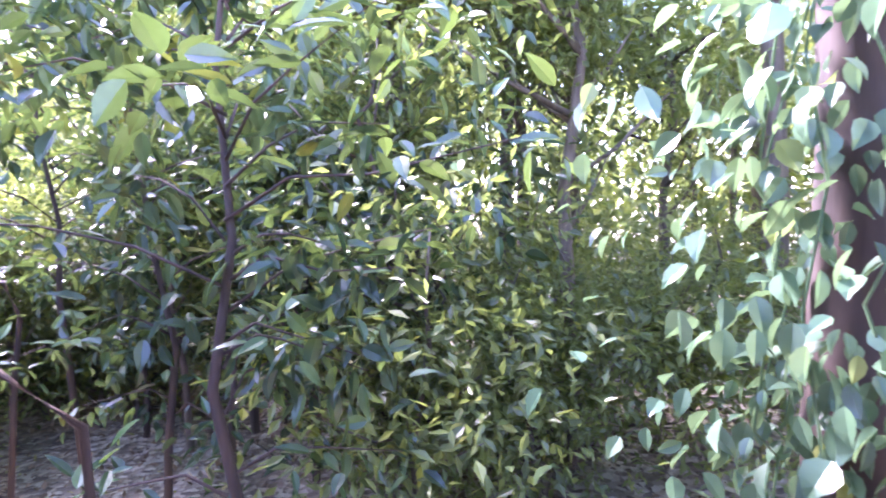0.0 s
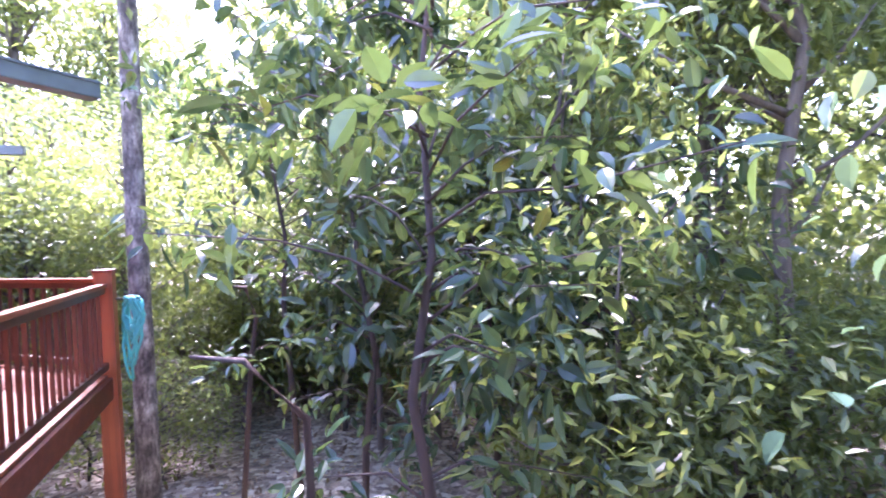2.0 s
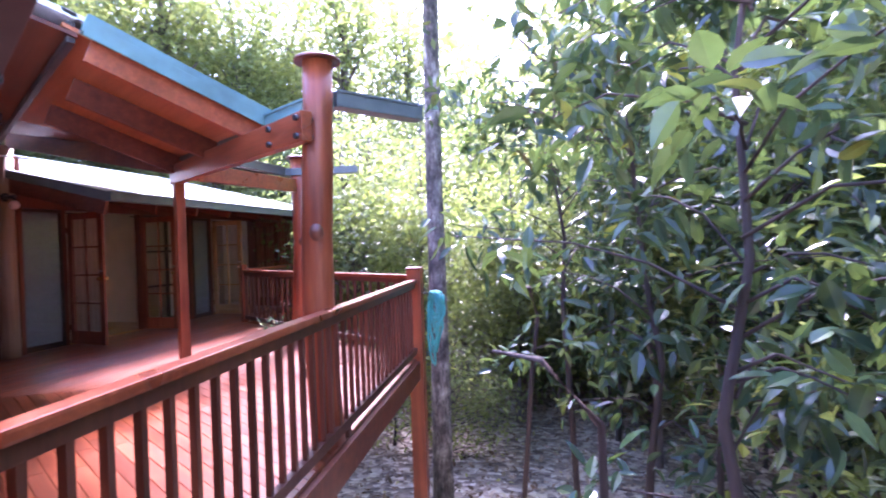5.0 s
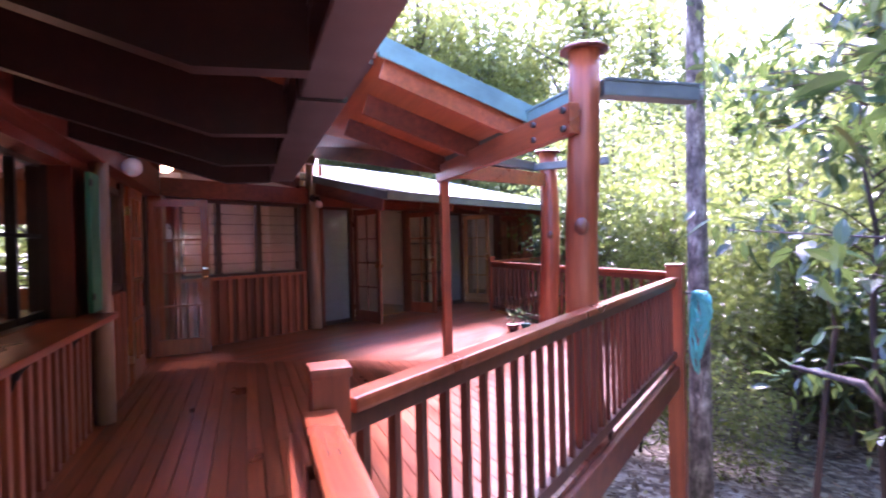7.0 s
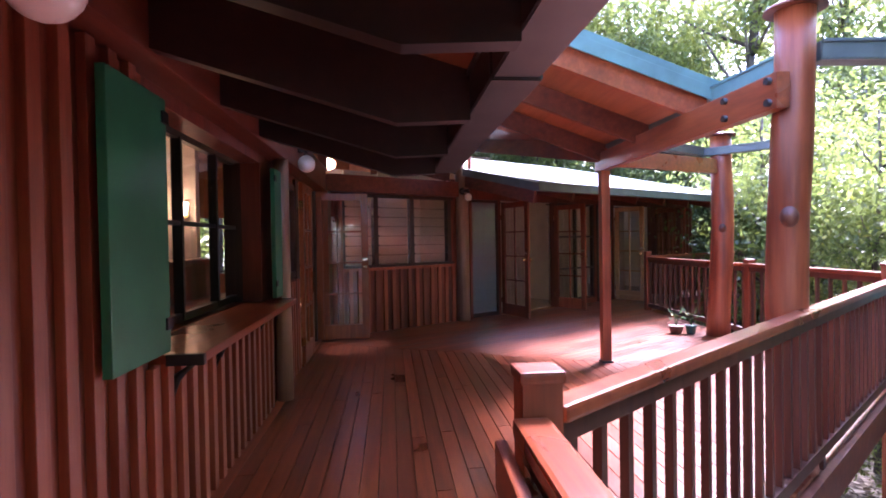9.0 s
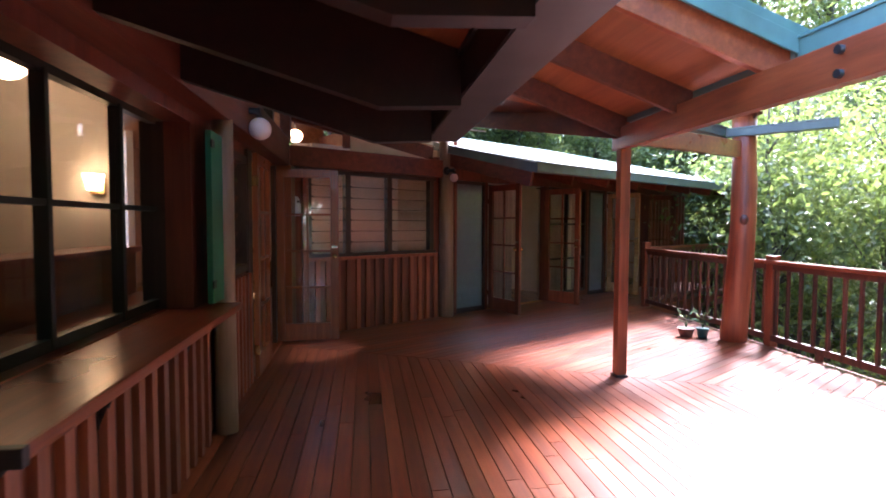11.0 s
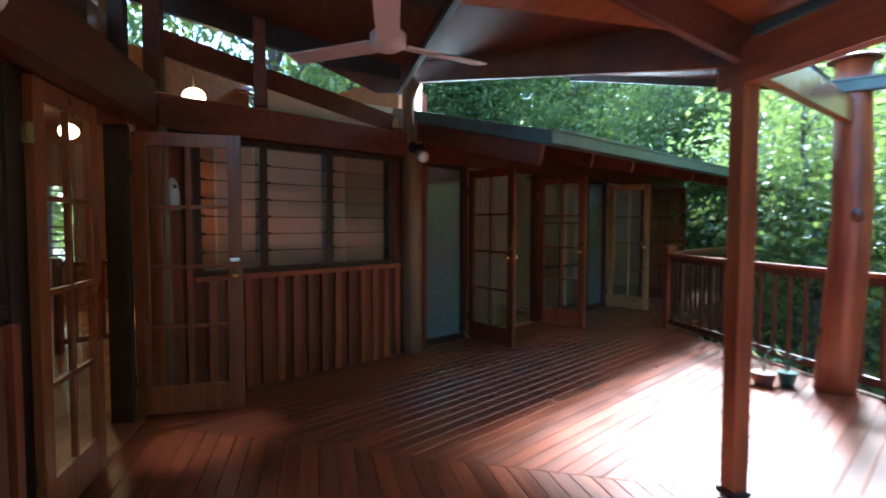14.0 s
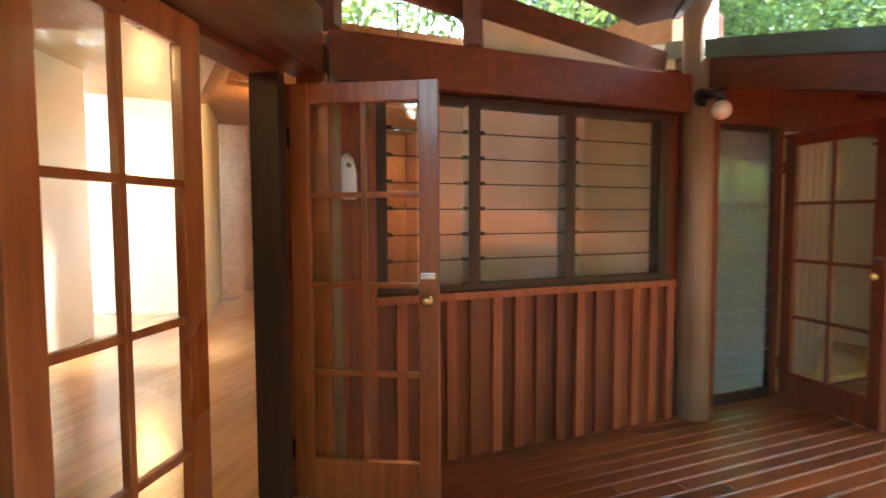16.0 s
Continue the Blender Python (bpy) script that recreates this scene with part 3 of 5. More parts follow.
kwall(2.2, -3.0, 0, 2.3)
kwall(-3.0, -5.08, 0, 0.85)
kwall(-3.0, -5.08, 2.02, 2.3)
kwall(-5.08, -5.72, 0, 2.3)
kwall(-5.72, -6.6, 0, 1.0)
kwall(-5.72, -6.6, 1.98, 2.3)
kwall(-6.6, -6.74, 0, 2.3)
kwall(-6.68, -8.12, 2.06, 2.3)
wall_k = fixed("wall_kitchen", bm, BOARD, "red-brown board and batten kitchen wall", "wall")
# upper wall takes the eave colour, so its shade is painted in too
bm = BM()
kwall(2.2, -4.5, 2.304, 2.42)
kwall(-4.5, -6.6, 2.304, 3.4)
fixed("wall_upper", bm, EAVE, "boards above the wall beam, the eave's shade in their colour", "wall")
FK = Matrix.Translation((0, KY, 0)) @ Matrix.Diagonal((1, -1, 1, 1))
cladding(wall_k, FK, -2.98, 2.2, 0.0, 2.08, 0.15)
cladding(wall_k, FK, -5.34, -2.98, 0.0, 0.85, 0.15)
cladding(wall_k, FK, -6.66, -5.5, 0.0, 0.98, 0.13)
bm = BM()
bar(bm, (2.2, -1.02, 2.25), (-8.22, -1.02, 2.25), 0.16, 0.32, 0.012)
fixed("beam_kitchen", bm, BEAM, "massive red-brown wall beam over the door", "beam")
bm = BM()
for x in (-6.7, -7.45, -8.14):
    block(bm, (x, -1.15, 2.95), (0.1, 0.1, 1.1), 0, 0.005)
fixed("clerestory_post", bm, DARK, "dark upright between high panes", "post")
bm = BM()
block(bm, (-7.4, -1.16, 2.9), (1.4, 0.008, 1.0))
fixed("window_1", bm, PANE, "clear high window over the wall beam", "window").visible_shadow = False

bm = BM()
def wwall(s0, s1, z0, z1, th=0.13):
    block(bm, wing((s0 + s1) / 2, -th / 2, (z0 + z1) / 2), (s1 - s0, th, z1 - z0), WA)


wwall(0.0, 0.36, 0, 2.3)
wwall(0.36, 2.42, 0, 0.96)
wwall(2.42, 2.86, 0, 2.4)
wwall(0.36, 2.42, 2.08, 2.3)
wwall(2.86, 10.3, 2.08, 2.5)
wwall(3.52, 3.58, 0, 2.08)
wwall(5.06, 5.14, 0, 2.08)
wwall(6.34, 6.4, 0, 2.08)
wwall(5.14, 6.34, 0, 0.1)
wwall(6.96, 7.02, 0, 2.08)
wwall(8.56, 10.3, 0, 2.08)
wall_w = fixed("wall_wing", bm, BOARD, "red-brown timber wall of the wing", "wall")
WM = wing_pose(0)
cladding(wall_w, WM, 0.36, 2.44, 0.0, 0.93, 0.152)
cladding(wall_w, WM, 0.02, 0.34, 0.0, 2.08, 0.13)
cladding(wall_w, WM, 8.6, 10.3, 0.0, 2.08, 0.15)
bm = BM()
bar(bm, wing(0.36, 0.03, 0.955), wing(2.46, 0.03, 0.955), 0.1, 0.045, 0.006)
fixed("rail_trim", bm, BATTEN, "red-brown sill board under the louvre window", "trim")
bm = BM()
bar(bm, wing(0.12, 0.03, 2.225), wing(2.58, 0.03, 2.225), 0.14, 0.25, 0.012)
bar(bm, wing(0.98, -0.05, 2.4), wing(0.98, -0.05, 3.5), 0.1, 0.1)
bar(bm, wing(0.14, -0.05, 2.4), wing(0.14, -0.05, 3.5), 0.12, 0.12)
fixed("beam_wing", bm, BEAM, "massive red-brown beam over the louvre window", "beam")
bm = BM()
bar(bm, wing(0.16, -0.12, 2.79), wing(2.5, -0.12, 2.455), 0.04, 0.2)
fixed("sloping_board", bm, BEAM, "brown board under the high panes", "trim")
bm = BM()
block(bm, wing(1.3, -0.06, 2.9), (2.4, 0.006, 1.1), WA)
fixed("window_2", bm, PANE, "clear high window panes over the beam", "window").visible_shadow = False
bm = BM()
vs = [bm.verts.new(wing(s, -0.035, z)) for s, z in ((1.04, 2.355), (2.42, 2.355), (1.04, 2.56))]
vb = [bm.verts.new(v.co - N * 0.02) for v in vs]
bm.faces.new(vs), bm.faces.new(vb[::-1])
for i in range(3):
    bm.faces.new((vs[i], vb[i], vb[(i + 1) % 3], vs[(i + 1) % 3]))
bmesh.ops.recalc_face_normals(bm, faces=bm.faces)
fixed("gable_panel", bm, CREAM, "cream triangular panel above the beam", "panel")

# ---- wing roof ----
bm = BM()
def wr(s, n):
    return 2.45 - n * 0.24
e_poly = [(2.62, 1.73), (2.62, -4.5), (10.9, -4.5), (10.9, 1.73)]
lo = [bm.verts.new(wing(s, n, wr(s, n) + 0.1)) for s, n in e_poly]
hi = [bm.verts.new(wing(s, n, wr(s, n) + 0.13)) for s, n in e_poly]
bm.faces.new(lo), bm.faces.new(hi[::-1])
for i in range(4):
    bm.faces.new((lo[i], lo[(i + 1) % 4], hi[(i + 1) % 4], hi[i]))
for k in range(42):
    s = 2.7 + 0.195 * k
    bar(bm, wing(s, 1.73, wr(s, 1.73) + 0.145), wing(s, -4.5, wr(s, -4.5) + 0.145), 0.045, 0.03, 0)
bmesh.ops.recalc_face_normals(bm, faces=bm.faces)
fixed("roof_wing", bm, ROOFM, "pale corrugated steel roof of the wing in glaring light", "roof")
bm = BM()
lo = [bm.verts.new(wing(s, n, wr(s, n) + 0.04)) for s, n in e_poly]
hi = [bm.verts.new(wing(s, n, wr(s, n) + 0.07)) for s, n in e_poly]
bm.faces.new(lo), bm.faces.new(hi[::-1])
for i in range(4):
    bm.faces.new((lo[i], lo[(i + 1) % 4], hi[(i + 1) % 4], hi[i]))
bmesh.ops.recalc_face_normals(bm, faces=bm.faces)
fixed("ceiling_wing", bm, PLY, "brown soffit boards under the wing's eave", "ceiling")
for k in range(10):
    s = 2.7 + 0.88 * k
    bm = BM()
    bar(bm, wing(s, 1.66, wr(s, 1.66) - 0.03), wing(s, -0.1, wr(s, -0.1) - 0.03), 0.05, 0.14)
    fixed("rafter_wing", bm, BEAM, "brown rafter under the wing's eave", "rafter")
gutter(wing(2.58, 1.79, 2.07), wing(10.95, 1.79, 2.07), 0.12, 0.11, GUTTER, "grey-green steel gutter along the wing's eave")
bm = BM()
bar(bm, wing(2.6, 1.78, wr(0, 1.78) + 0.1), wing(2.6, -0.2, wr(0, -0.2) + 0.1), 0.05, 0.12)
fixed("barge_flashing", bm, GUTTER, "dark green barge flashing at the wing roof's end", "flashing")
bm = BM()
bar(bm, wing(2.63, 1.72, wr(0, 1.72) - 0.05), wing(2.63, 0.15, wr(0, 0.15) - 0.05), 0.04, 0.2)
fixed("barge_board", bm, BEAM, "brown barge board at the wing roof's end", "board")


# ---- doors ----
def door_leaf(name, m, w, h, cols, rows, label, handle=True, timber=DOOR, bottom=0.2):
    """A glazed leaf, hinged at x=0, seen along y."""
    o = thing(name, m, label, "door")
    st, th = 0.095, 0.04
    for nm, p, sz in (("hinge_stile", (st / 2, 0, h / 2), (st, th, h)), ("lock_stile", (w - st / 2, 0, h / 2), (st, th, h)),
                      ("top_rail", (w / 2, 0, h - st / 2), (w - 2 * st, th - 0.004, st)), ("bottom_rail", (w / 2, 0, bottom / 2), (w - 2 * st, th - 0.004, bottom))):
        part(nm, block(BM(), p, sz, 0, 0.004), timber, o)
    gw, gh = w - 2 * st, h - st - bottom
    for c in range(1, cols):
        part("muntin", block(BM(), (st + gw * c / cols, 0, bottom + gh / 2), (0.024, 0.03, gh), 0, 0.004), timber, o)
    for r in range(1, rows):
        part("muntin", block(BM(), (w / 2, 0, bottom + gh * r / rows), (gw, 0.028, 0.026), 0, 0.004), timber, o)
    for c in range(cols):
        for r in range(rows):
            p = part("pane", block(BM(), (st + gw * (c + 0.5) / cols, 0, bottom + gh * (r + 0.5) / rows), (gw / cols - 0.02, 0.005, gh / rows - 0.02)), PANE, o)
            p.visible_shadow = False
    if handle:
        bm = BM()
        for k in (-1, 1):
            tube(bm, [(w - 0.05, 0, 1.0), (w - 0.05, k * 0.05, 1.0)], [0.012, 0.012], 10)
            ball(bm, (w - 0.05, k * 0.062, 1.0), 0.03)
        part("door_knob", bm, BRASS, o, "round brass knob")
        part("lock_plate", block(BM(), (w - 0.05, -0.024, 1.11), (0.07, 0.008, 0.03), 0, 0.002), STEEL, o, "steel lock plate")
    for z in (0.25, h - 0.25):
        part("hinge", block(BM(), (-0.004, 0.0, z), (0.016, 0.05, 0.09), 0, 0.002), BRASS, o)
    return o


door_leaf("door_1", pose(-6.65, -1.03, 0.02, 0, 0, 180), 0.69, 2.02, 2, 4, "closed glazed honey-brown door leaf beside an open doorway", False)
door_leaf("door_2", pose(-8.16, -1.09, 0.02, 0, 0, 92.5), 0.72, 2.02, 2, 4, "open glazed brown timber door with a brass knob")
door_leaf("door_3", Matrix.Translation(wing(3.6, 0.02, 0.02)) @ Matrix.Rotation(WA - radians(99), 4, "Z"), 0.78, 2.0, 2, 4, "open glazed dark timber leaf swung out over the deck", True, BOARD)
door_leaf("door_4", Matrix.Translation(wing(5.04, 0.02, 0.02)) @ Matrix.Rotation(WA - radians(90), 4, "Z"), 0.74, 2.0, 2, 4, "open glazed red-brown leaf swung out over the deck", True, BATTEN)
door_leaf("door_5", Matrix.Translation(wing(7.05, 0.02, 0.02)) @ Matrix.Rotation(WA - radians(90), 4, "Z"), 0.7, 2.0, 2, 4, "open glazed honey-coloured leaf of the far doorway", True, HONEY)
door_leaf("door_6", Matrix.Translation(wing(8.54, 0.02, 0.02)) @ Matrix.Rotation(WA - radians(95), 4, "Z"), 0.72, 2.0, 2, 4, "open glazed dark leaf of the far doorway", True, BOARD)
for k, (s0, s1) in enumerate(((2.86, 3.52), (6.42, 6.96))):
    o = thing(f"window_{k + 3}", wing_pose((s0 + s1) / 2, -0.03, 0.0), "tall grey screened louvre window beside the glazed doors", "window", "", "structure")
    w = s1 - s0
    for nm, p, sz in (("frame", (-w / 2 + 0.02, 0, 1.04), (0.04, 0.06, 2.08)), ("frame", (w / 2 - 0.02, 0, 1.04), (0.04, 0.06, 2.08)), ("frame", (0, 0, 2.05), (w - 0.08, 0.06, 0.05)), ("frame", (0, 0, 0.04), (w - 0.08, 0.06, 0.08))):
        part(nm, block(BM(), p, sz, 0, 0.003), DARK, o)
    part("screen", block(BM(), (0, 0.0, 1.05), (w - 0.08, 0.004, 1.98)), SCREEN, o)
    p = part("pane", block(BM(), (0, -0.02, 1.05), (w - 0.08, 0.005, 1.98)), PANE, o)
    p.visible_shadow = False
    for j in range(1, 13):
        part("louvre_edge", block(BM(), (0, -0.027, 0.08 + 0.152 * j), (w - 0.08, 0.006, 0.006)), SCREEN, o)
for a, w in ((-6.63, 0.16), (-8.03, 0.07)):
    bm = BM()
    block(bm, (a, -1.14, 1.03), (w, 0.14, 2.06), 0, 0.004)
    fixed("door_frame", bm, DARK, "dark timber door frame", "frame")
bm = BM()
block(bm, (-8.28, -1.0, 1.05), (0.14, 0.16, 2.1), 0, 0.006)
fixed("corner_post", bm, DOOR, "brown timber post at the corner of two walls", "post")
bm = BM()
block(bm, (-8.15, -1.18, 1.03), (0.17, 0.1, 2.06), 0, 0.004)
fixed("door_jamb", bm, DOOR, "brown timber jamb behind the open door", "frame")
bm = BM()
block(bm, (-7.4, -1.13, 0.01), (1.5, 0.2, 0.04), 0, 0.004)
fixed("door_sill", bm, DOOR, "worn timber door sill", "sill")

# louvre window in the wing wall
o = thing("window_5", wing_pose(0, 0.0, 0.0), "dark framed glass louvre window with pale blinds behind", "window", "", "structure")
for s in (0.39, 0.95, 1.61, 2.36):
    part("frame", block(BM(), (s, 0.0, 1.52), (0.075, 0.09, 1.1), 0, 0.004), DARK, o)
part("frame", block(BM(), (1.395, 0.0, 2.06), (2.09, 0.09, 0.045), 0, 0.004), DARK, o)
part("frame", block(BM(), (1.395, 0.0, 0.995), (2.09, 0.09, 0.05), 0, 0.004), DARK, o)
for s0, s1 in ((0.43, 0.91), (0.99, 1.57), (1.65, 2.32)):
    for j in range(7):
        z = 1.09 + 0.145 * j
        p = part("louvre", block(BM(), None, (s1 - s0 - 0.02, 0.006, 0.15), 0, 0, Matrix.Translation(((s0 + s1) / 2, 0.0, z)) @ Matrix.Rotation(radians(12), 4, "X")), PANE, o)
        p.visible_shadow = False
        part("louvre_edge", block(BM(), ((s0 + s1) / 2, -0.016, z - 0.074), (s1 - s0 - 0.02, 0.008, 0.007)), BLACK, o)
        for q in (s0 + 0.012, s1 - 0.012):
            part("clip", block(BM(), (q, -0.02, z - 0.07), (0.035, 0.03, 0.022)), BLACK, o)

# ---- kitchen window ----
o = thing("window_6", pose(0, KY - 0.2, 0), "black framed kitchen window set back behind a timber servery ledge", "window", "", "structure")
for x, w in ((-2.98, 0.07), (-3.32, 0.03), (-3.97, 0.03), (-4.62, 0.035), (-5.3, 0.08)):
    part("frame", block(BM(), (x, -0.02, 1.47), (w, 0.06, 1.1), 0, 0.004), BLACK, o)
for z, h in ((0.935, 0.05), (1.5, 0.026), (2.03, 0.05)):
    part("frame", block(BM(), (-4.14, -0.022, z), (2.36, 0.05, h), 0, 0.004), BLACK, o)
for x0, x1 in ((-3.31, -3.02), (-3.955, -3.335), (-4.6, -3.985), (-5.26, -4.64)):
    for z0, z1 in ((0.96, 1.487), (1.513, 2.005)):
        p = part("pane", block(BM(), ((x0 + x1) / 2, -0.02, (z0 + z1) / 2), (x1 - x0, 0.005, z1 - z0)), PANE, o)
        p.visible_shadow = False
for x, y in ((-5.12, KY - 0.17), (-2.99, KY - 0.19)):
    bm = BM()
    block(bm, (x, y, 1.45), (0.06, 0.24, 1.14), 0, 0.004)
    fixed("window_reveal", bm, DARK, "dark timber reveal at the side of the kitchen window", "trim")
o = thing("servery_ledge", pose(-4.2, -0.99, 0.875), "polished red-brown timber servery ledge under the kitchen window", "ledge")
part("board", block(BM(), (0.02, -0.07, 0), (2.3, 0.38, 0.045), 0, 0.012), RAIL, o)
part("edge_trim", block(BM(), (1.18, 0.05, 0), (0.03, 0.16, 0.05), 0, 0.004), BLACK, o, "black end strip")
for x in (1.0, 0.35, -0.6):
    bm = BM()
    tube(bm, [(x, -0.1, -0.22), (x, -0.06, -0.12), (x, 0.05, -0.03)], [0.022, 0.022, 0.018], 8)
    block(bm, (x, -0.095, -0.13), (0.05, 0.02, 0.22), 0, 0.003)
    part("bracket", bm, BLACK, o)
for x0, w, a in ((-2.99, 0.48, 4), (-5.1, 0.48, -4)):
    o = thing("shutter", pose(x0, KY + 0.075, 0.92), "green painted timber window shutter folded back on the wall", "shutter")
    s = 1 if x0 > -4 else -1
    part("panel", block(BM(), (s * w / 2, 0.02, 0.53), (w, 0.035, 1.06), 0, 0.005), GREEN, o)
    for z in (0.12, 0.98):
        part("hinge", block(BM(), (s * 0.02, 0.04, z), (0.06, 0.012, 0.05), 0, 0.002), BLACK, o)
o = thing("window_7", pose(0, KY, 0), "small dark framed window beside the doors", "window", "", "structure")
for x, w in ((-5.76, 0.07), (-6.57, 0.07)):
    part("frame", block(BM(), (x, -0.02, 1.5), (w, 0.08, 1.0), 0, 0.004), DARK, o)
for z in (1.03, 1.96):
    part("frame", block(BM(), (-6.165, -0.02, z), (0.74, 0.08, 0.06), 0, 0.004), DARK, o)
for j in range(6):
    p = part("louvre", block(BM(), None, (0.72, 0.006, 0.15), 0, 0, Matrix.Translation((-6.165, -0.03, 1.13 + 0.145 * j)) @ Matrix.Rotation(radians(-14), 4, "X")), PANE, o)
    p.visible_shadow = False


# ---- lamps and fan ----
def wall_globe(p, into, r, label):
    o = thing("wall_lamp", Matrix.Translation(p), label, "lamp")
    part("globe", ball(BM(), (0, 0, 0), r), GLOBE, o)
    into = Vector(into)
    part("arm", tube(BM(), [Vector((0, 0, r)), Vector((0, 0, r + 0.05)), into + Vector((0, 0, r + 0.05))], [0.035, 0.028, 0.028], 10), BLACK, o)
    part("wall_plate", tube(BM(), [into * 0.93 + Vector((0, 0, r + 0.05)), into * 1.05 + Vector((0, 0, r + 0.05))], [0.06, 0.06], 14), BLACK, o)


wall_globe((-5.98, -0.86, 2.14), (0, -0.15, 0), 0.085, "round white globe lamp, unlit, on a black wall bracket")
wall_globe((-1.95, -0.84, 1.98), (0, -0.16, 0), 0.09, "round white globe lamp, unlit, on the kitchen wall")
wall_globe(wing(2.56, 0.31, 2.08), tuple(-N * 0.16), 0.06, "small round white globe lamp, unlit, by the pole")


def pendant(p, top, r, label, glow=GLOW):
    o = thing("pendant_lamp", Matrix.Translation(p), label, "lamp")
    part("globe", ball(BM(), (0, 0, 0), r, 1, 0.85), glow, o, "glowing opal globe")
    part("rod", tube(BM(), [(0, 0, r * 0.8), (0, 0, top - p[2])], [0.008, 0.008], 6), BLACK, o)


pendant((-10.43, -1.14, 2.78), 3.6, 0.12, "lit round pendant lamp inside the wing room", GLOW_DIM)
pendant((-12.2, -3.07, 2.62), 3.1, 0.12, "lit round pendant lamp inside the hall")
pendant((-5.45, -2.3, 2.42), 2.9, 0.12, "lit round pendant lamp in the kitchen", GLOW_DIM)
o = thing("ceiling_fan", pose(-6.95, 0.56, -0.12), "pale pinkish ceiling fan with three blades", "fan")
part("motor", tube(BM(), [(0, 0, 2.46), (0, 0, 2.49), (0, 0, 2.55), (0, 0, 2.6)], [0.05, 0.1, 0.1, 0.04], 20), FAN, o)
part("rod", tube(BM(), [(0, 0, 2.6), (0, 0, 3.05)], [0.016, 0.016], 10), FAN, o)
for a in (-8, 112, 232):
    bm = BM()
    m4 = Matrix.Rotation(radians(a), 4, "Z") @ Matrix.Translation((0.37, 0, 2.5)) @ Matrix.Rotation(radians(11), 4, "X")
    block(bm, None, (0.56, 0.125, 0.012), 0, 0.005, m4)
    part("blade", bm, FAN, o)
o = thing("pole_post", Matrix.Translation(wing(0.12, 0.12)), "pale round timber pole behind the open door", "post", "", "structure")
part("pole", tube(BM(), [(0, 0, 0), (0, 0, 1), (0, 0, 2.09)], [0.05, 0.048, 0.047], 14), PALE, o)
o = thing("wall_device", wing_pose(0.2, 0.1, 1.5), "white plastic device with a rounded top hung on the wall", "device")
bm = BM()
tube(bm, [(0, 0, 0), (0, 0, 0.12), (0, 0, 0.2), (0, 0, 0.235)], [0.05, 0.05, 0.035, 0.012], 14)
part("housing", bm, PLASTIC, o)
part("dial", tube(BM(), [(0, -0.045, 0.17), (0, -0.05, 0.17)], [0.014, 0.014], 10), STEEL, o)

# ---- rooms behind the walls ----
bm = BM()
slab(bm, [(2.2, -1.25), (-8.2, -1.25), edge_pt(0.1, -0.13), edge_pt(2.7, -0.13), edge_pt(2.7, -6.5), (-15.0, -8.0), (2.2, -8.0)], -0.05, 0.0)
fixed("floor_inside", bm, HONEY, "polished honey-coloured timber floor inside the house", "floor")
for nm, poly in (("ceiling_inside", [(2.2, -1.26), (-8.2, -1.26), edge_pt(-0.1, -0.2), edge_pt(-0.6, -8.4), (2.2, -8.0)]),
                 ("ceiling_hall", [edge_pt(-0.6, -4.1), edge_pt(3.0, -4.1), edge_pt(2.7, -6.5), (-15.0, -8.0), edge_pt(-0.6, -8.4)])):
    prism(nm, poly, lambda x, y: 2.8 + 0.08 * max(0, -y - 1.3), 0.0, 0.06, CEDAR, "cedar boarded ceiling inside the house", "ceiling")


def corner_z(x, y):
    """The hall's raked ceiling, rising away from the wing wall."""
    return 3.42 + 0.28 * max(0.0, -(Vector((x, y, 0)) - C0).dot(N) - 0.2)


prism("ceiling_corner", [edge_pt(-0.1, -0.2), edge_pt(2.75, -0.2), edge_pt(2.75, -4.1), edge_pt(-0.6, -4.1)], corner_z, 0.0, 0.06, CEDAR, "cedar boarded raked ceiling over the hall", "ceiling")


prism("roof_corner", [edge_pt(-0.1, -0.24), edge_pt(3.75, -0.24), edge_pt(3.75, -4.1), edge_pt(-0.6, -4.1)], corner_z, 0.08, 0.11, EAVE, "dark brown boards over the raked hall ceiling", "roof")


def inner_wall(name, material, label, *runs):
    bm = BM()
    for (x0, y0), (x1, y1), z0, z1 in runs:
        bar(bm, (x0, y0, (z0 + z1) / 2), (x1, y1, (z0 + z1) / 2), 0.1, z1 - z0, 0)
    return fixed(name, bm, material, label, "wall")


e0 = Vector((*edge_pt(2.7, -6.5), 0))
e1 = Vector((-15.0, -8.0, 0))
inner_wall("wall_back", WHITE, "white plastered inner walls", ((2.2, -1.2), (2.2, -8), 0, 3.2), ((2.2, -8), (-15, -8), 0, 3.3))
inner_wall("wall_divider", WHITE, "white plastered kitchen wall in warm lamplight", ((-6.2, -1.97), (-6.2, -5.2), 0, 3.1), ((-2.3, -1.3), (-2.3, -5.2), 0, 3.1), ((-2.3, -5.2), (-6.2, -5.2), 0, 3.1))
inner_wall("wall_hall", WHITE, "white plastered hall walls in warm lamplight", ((-6.3, -3.6), (-11.2, -5.13), 0, 3.2), ((-12.5, -6.6), (-12.95, -5.2), 0, 3.3), ((-11.9, -4.15), (-14.6, -5.6), 0, 3.2))
runs = []
for k0, k1, z0, z1 in ((0, 0.34, 0, 3.2), (0.5, 1, 0, 3.2), (0.34, 0.5, 0, 0.6), (0.34, 0.5, 2.05, 3.2)):
    q0, q1 = e0 + (e1 - e0) * k0, e0 + (e1 - e0) * k1
    runs.append(((q0.x, q0.y), (q1.x, q1.y), z0, z1))
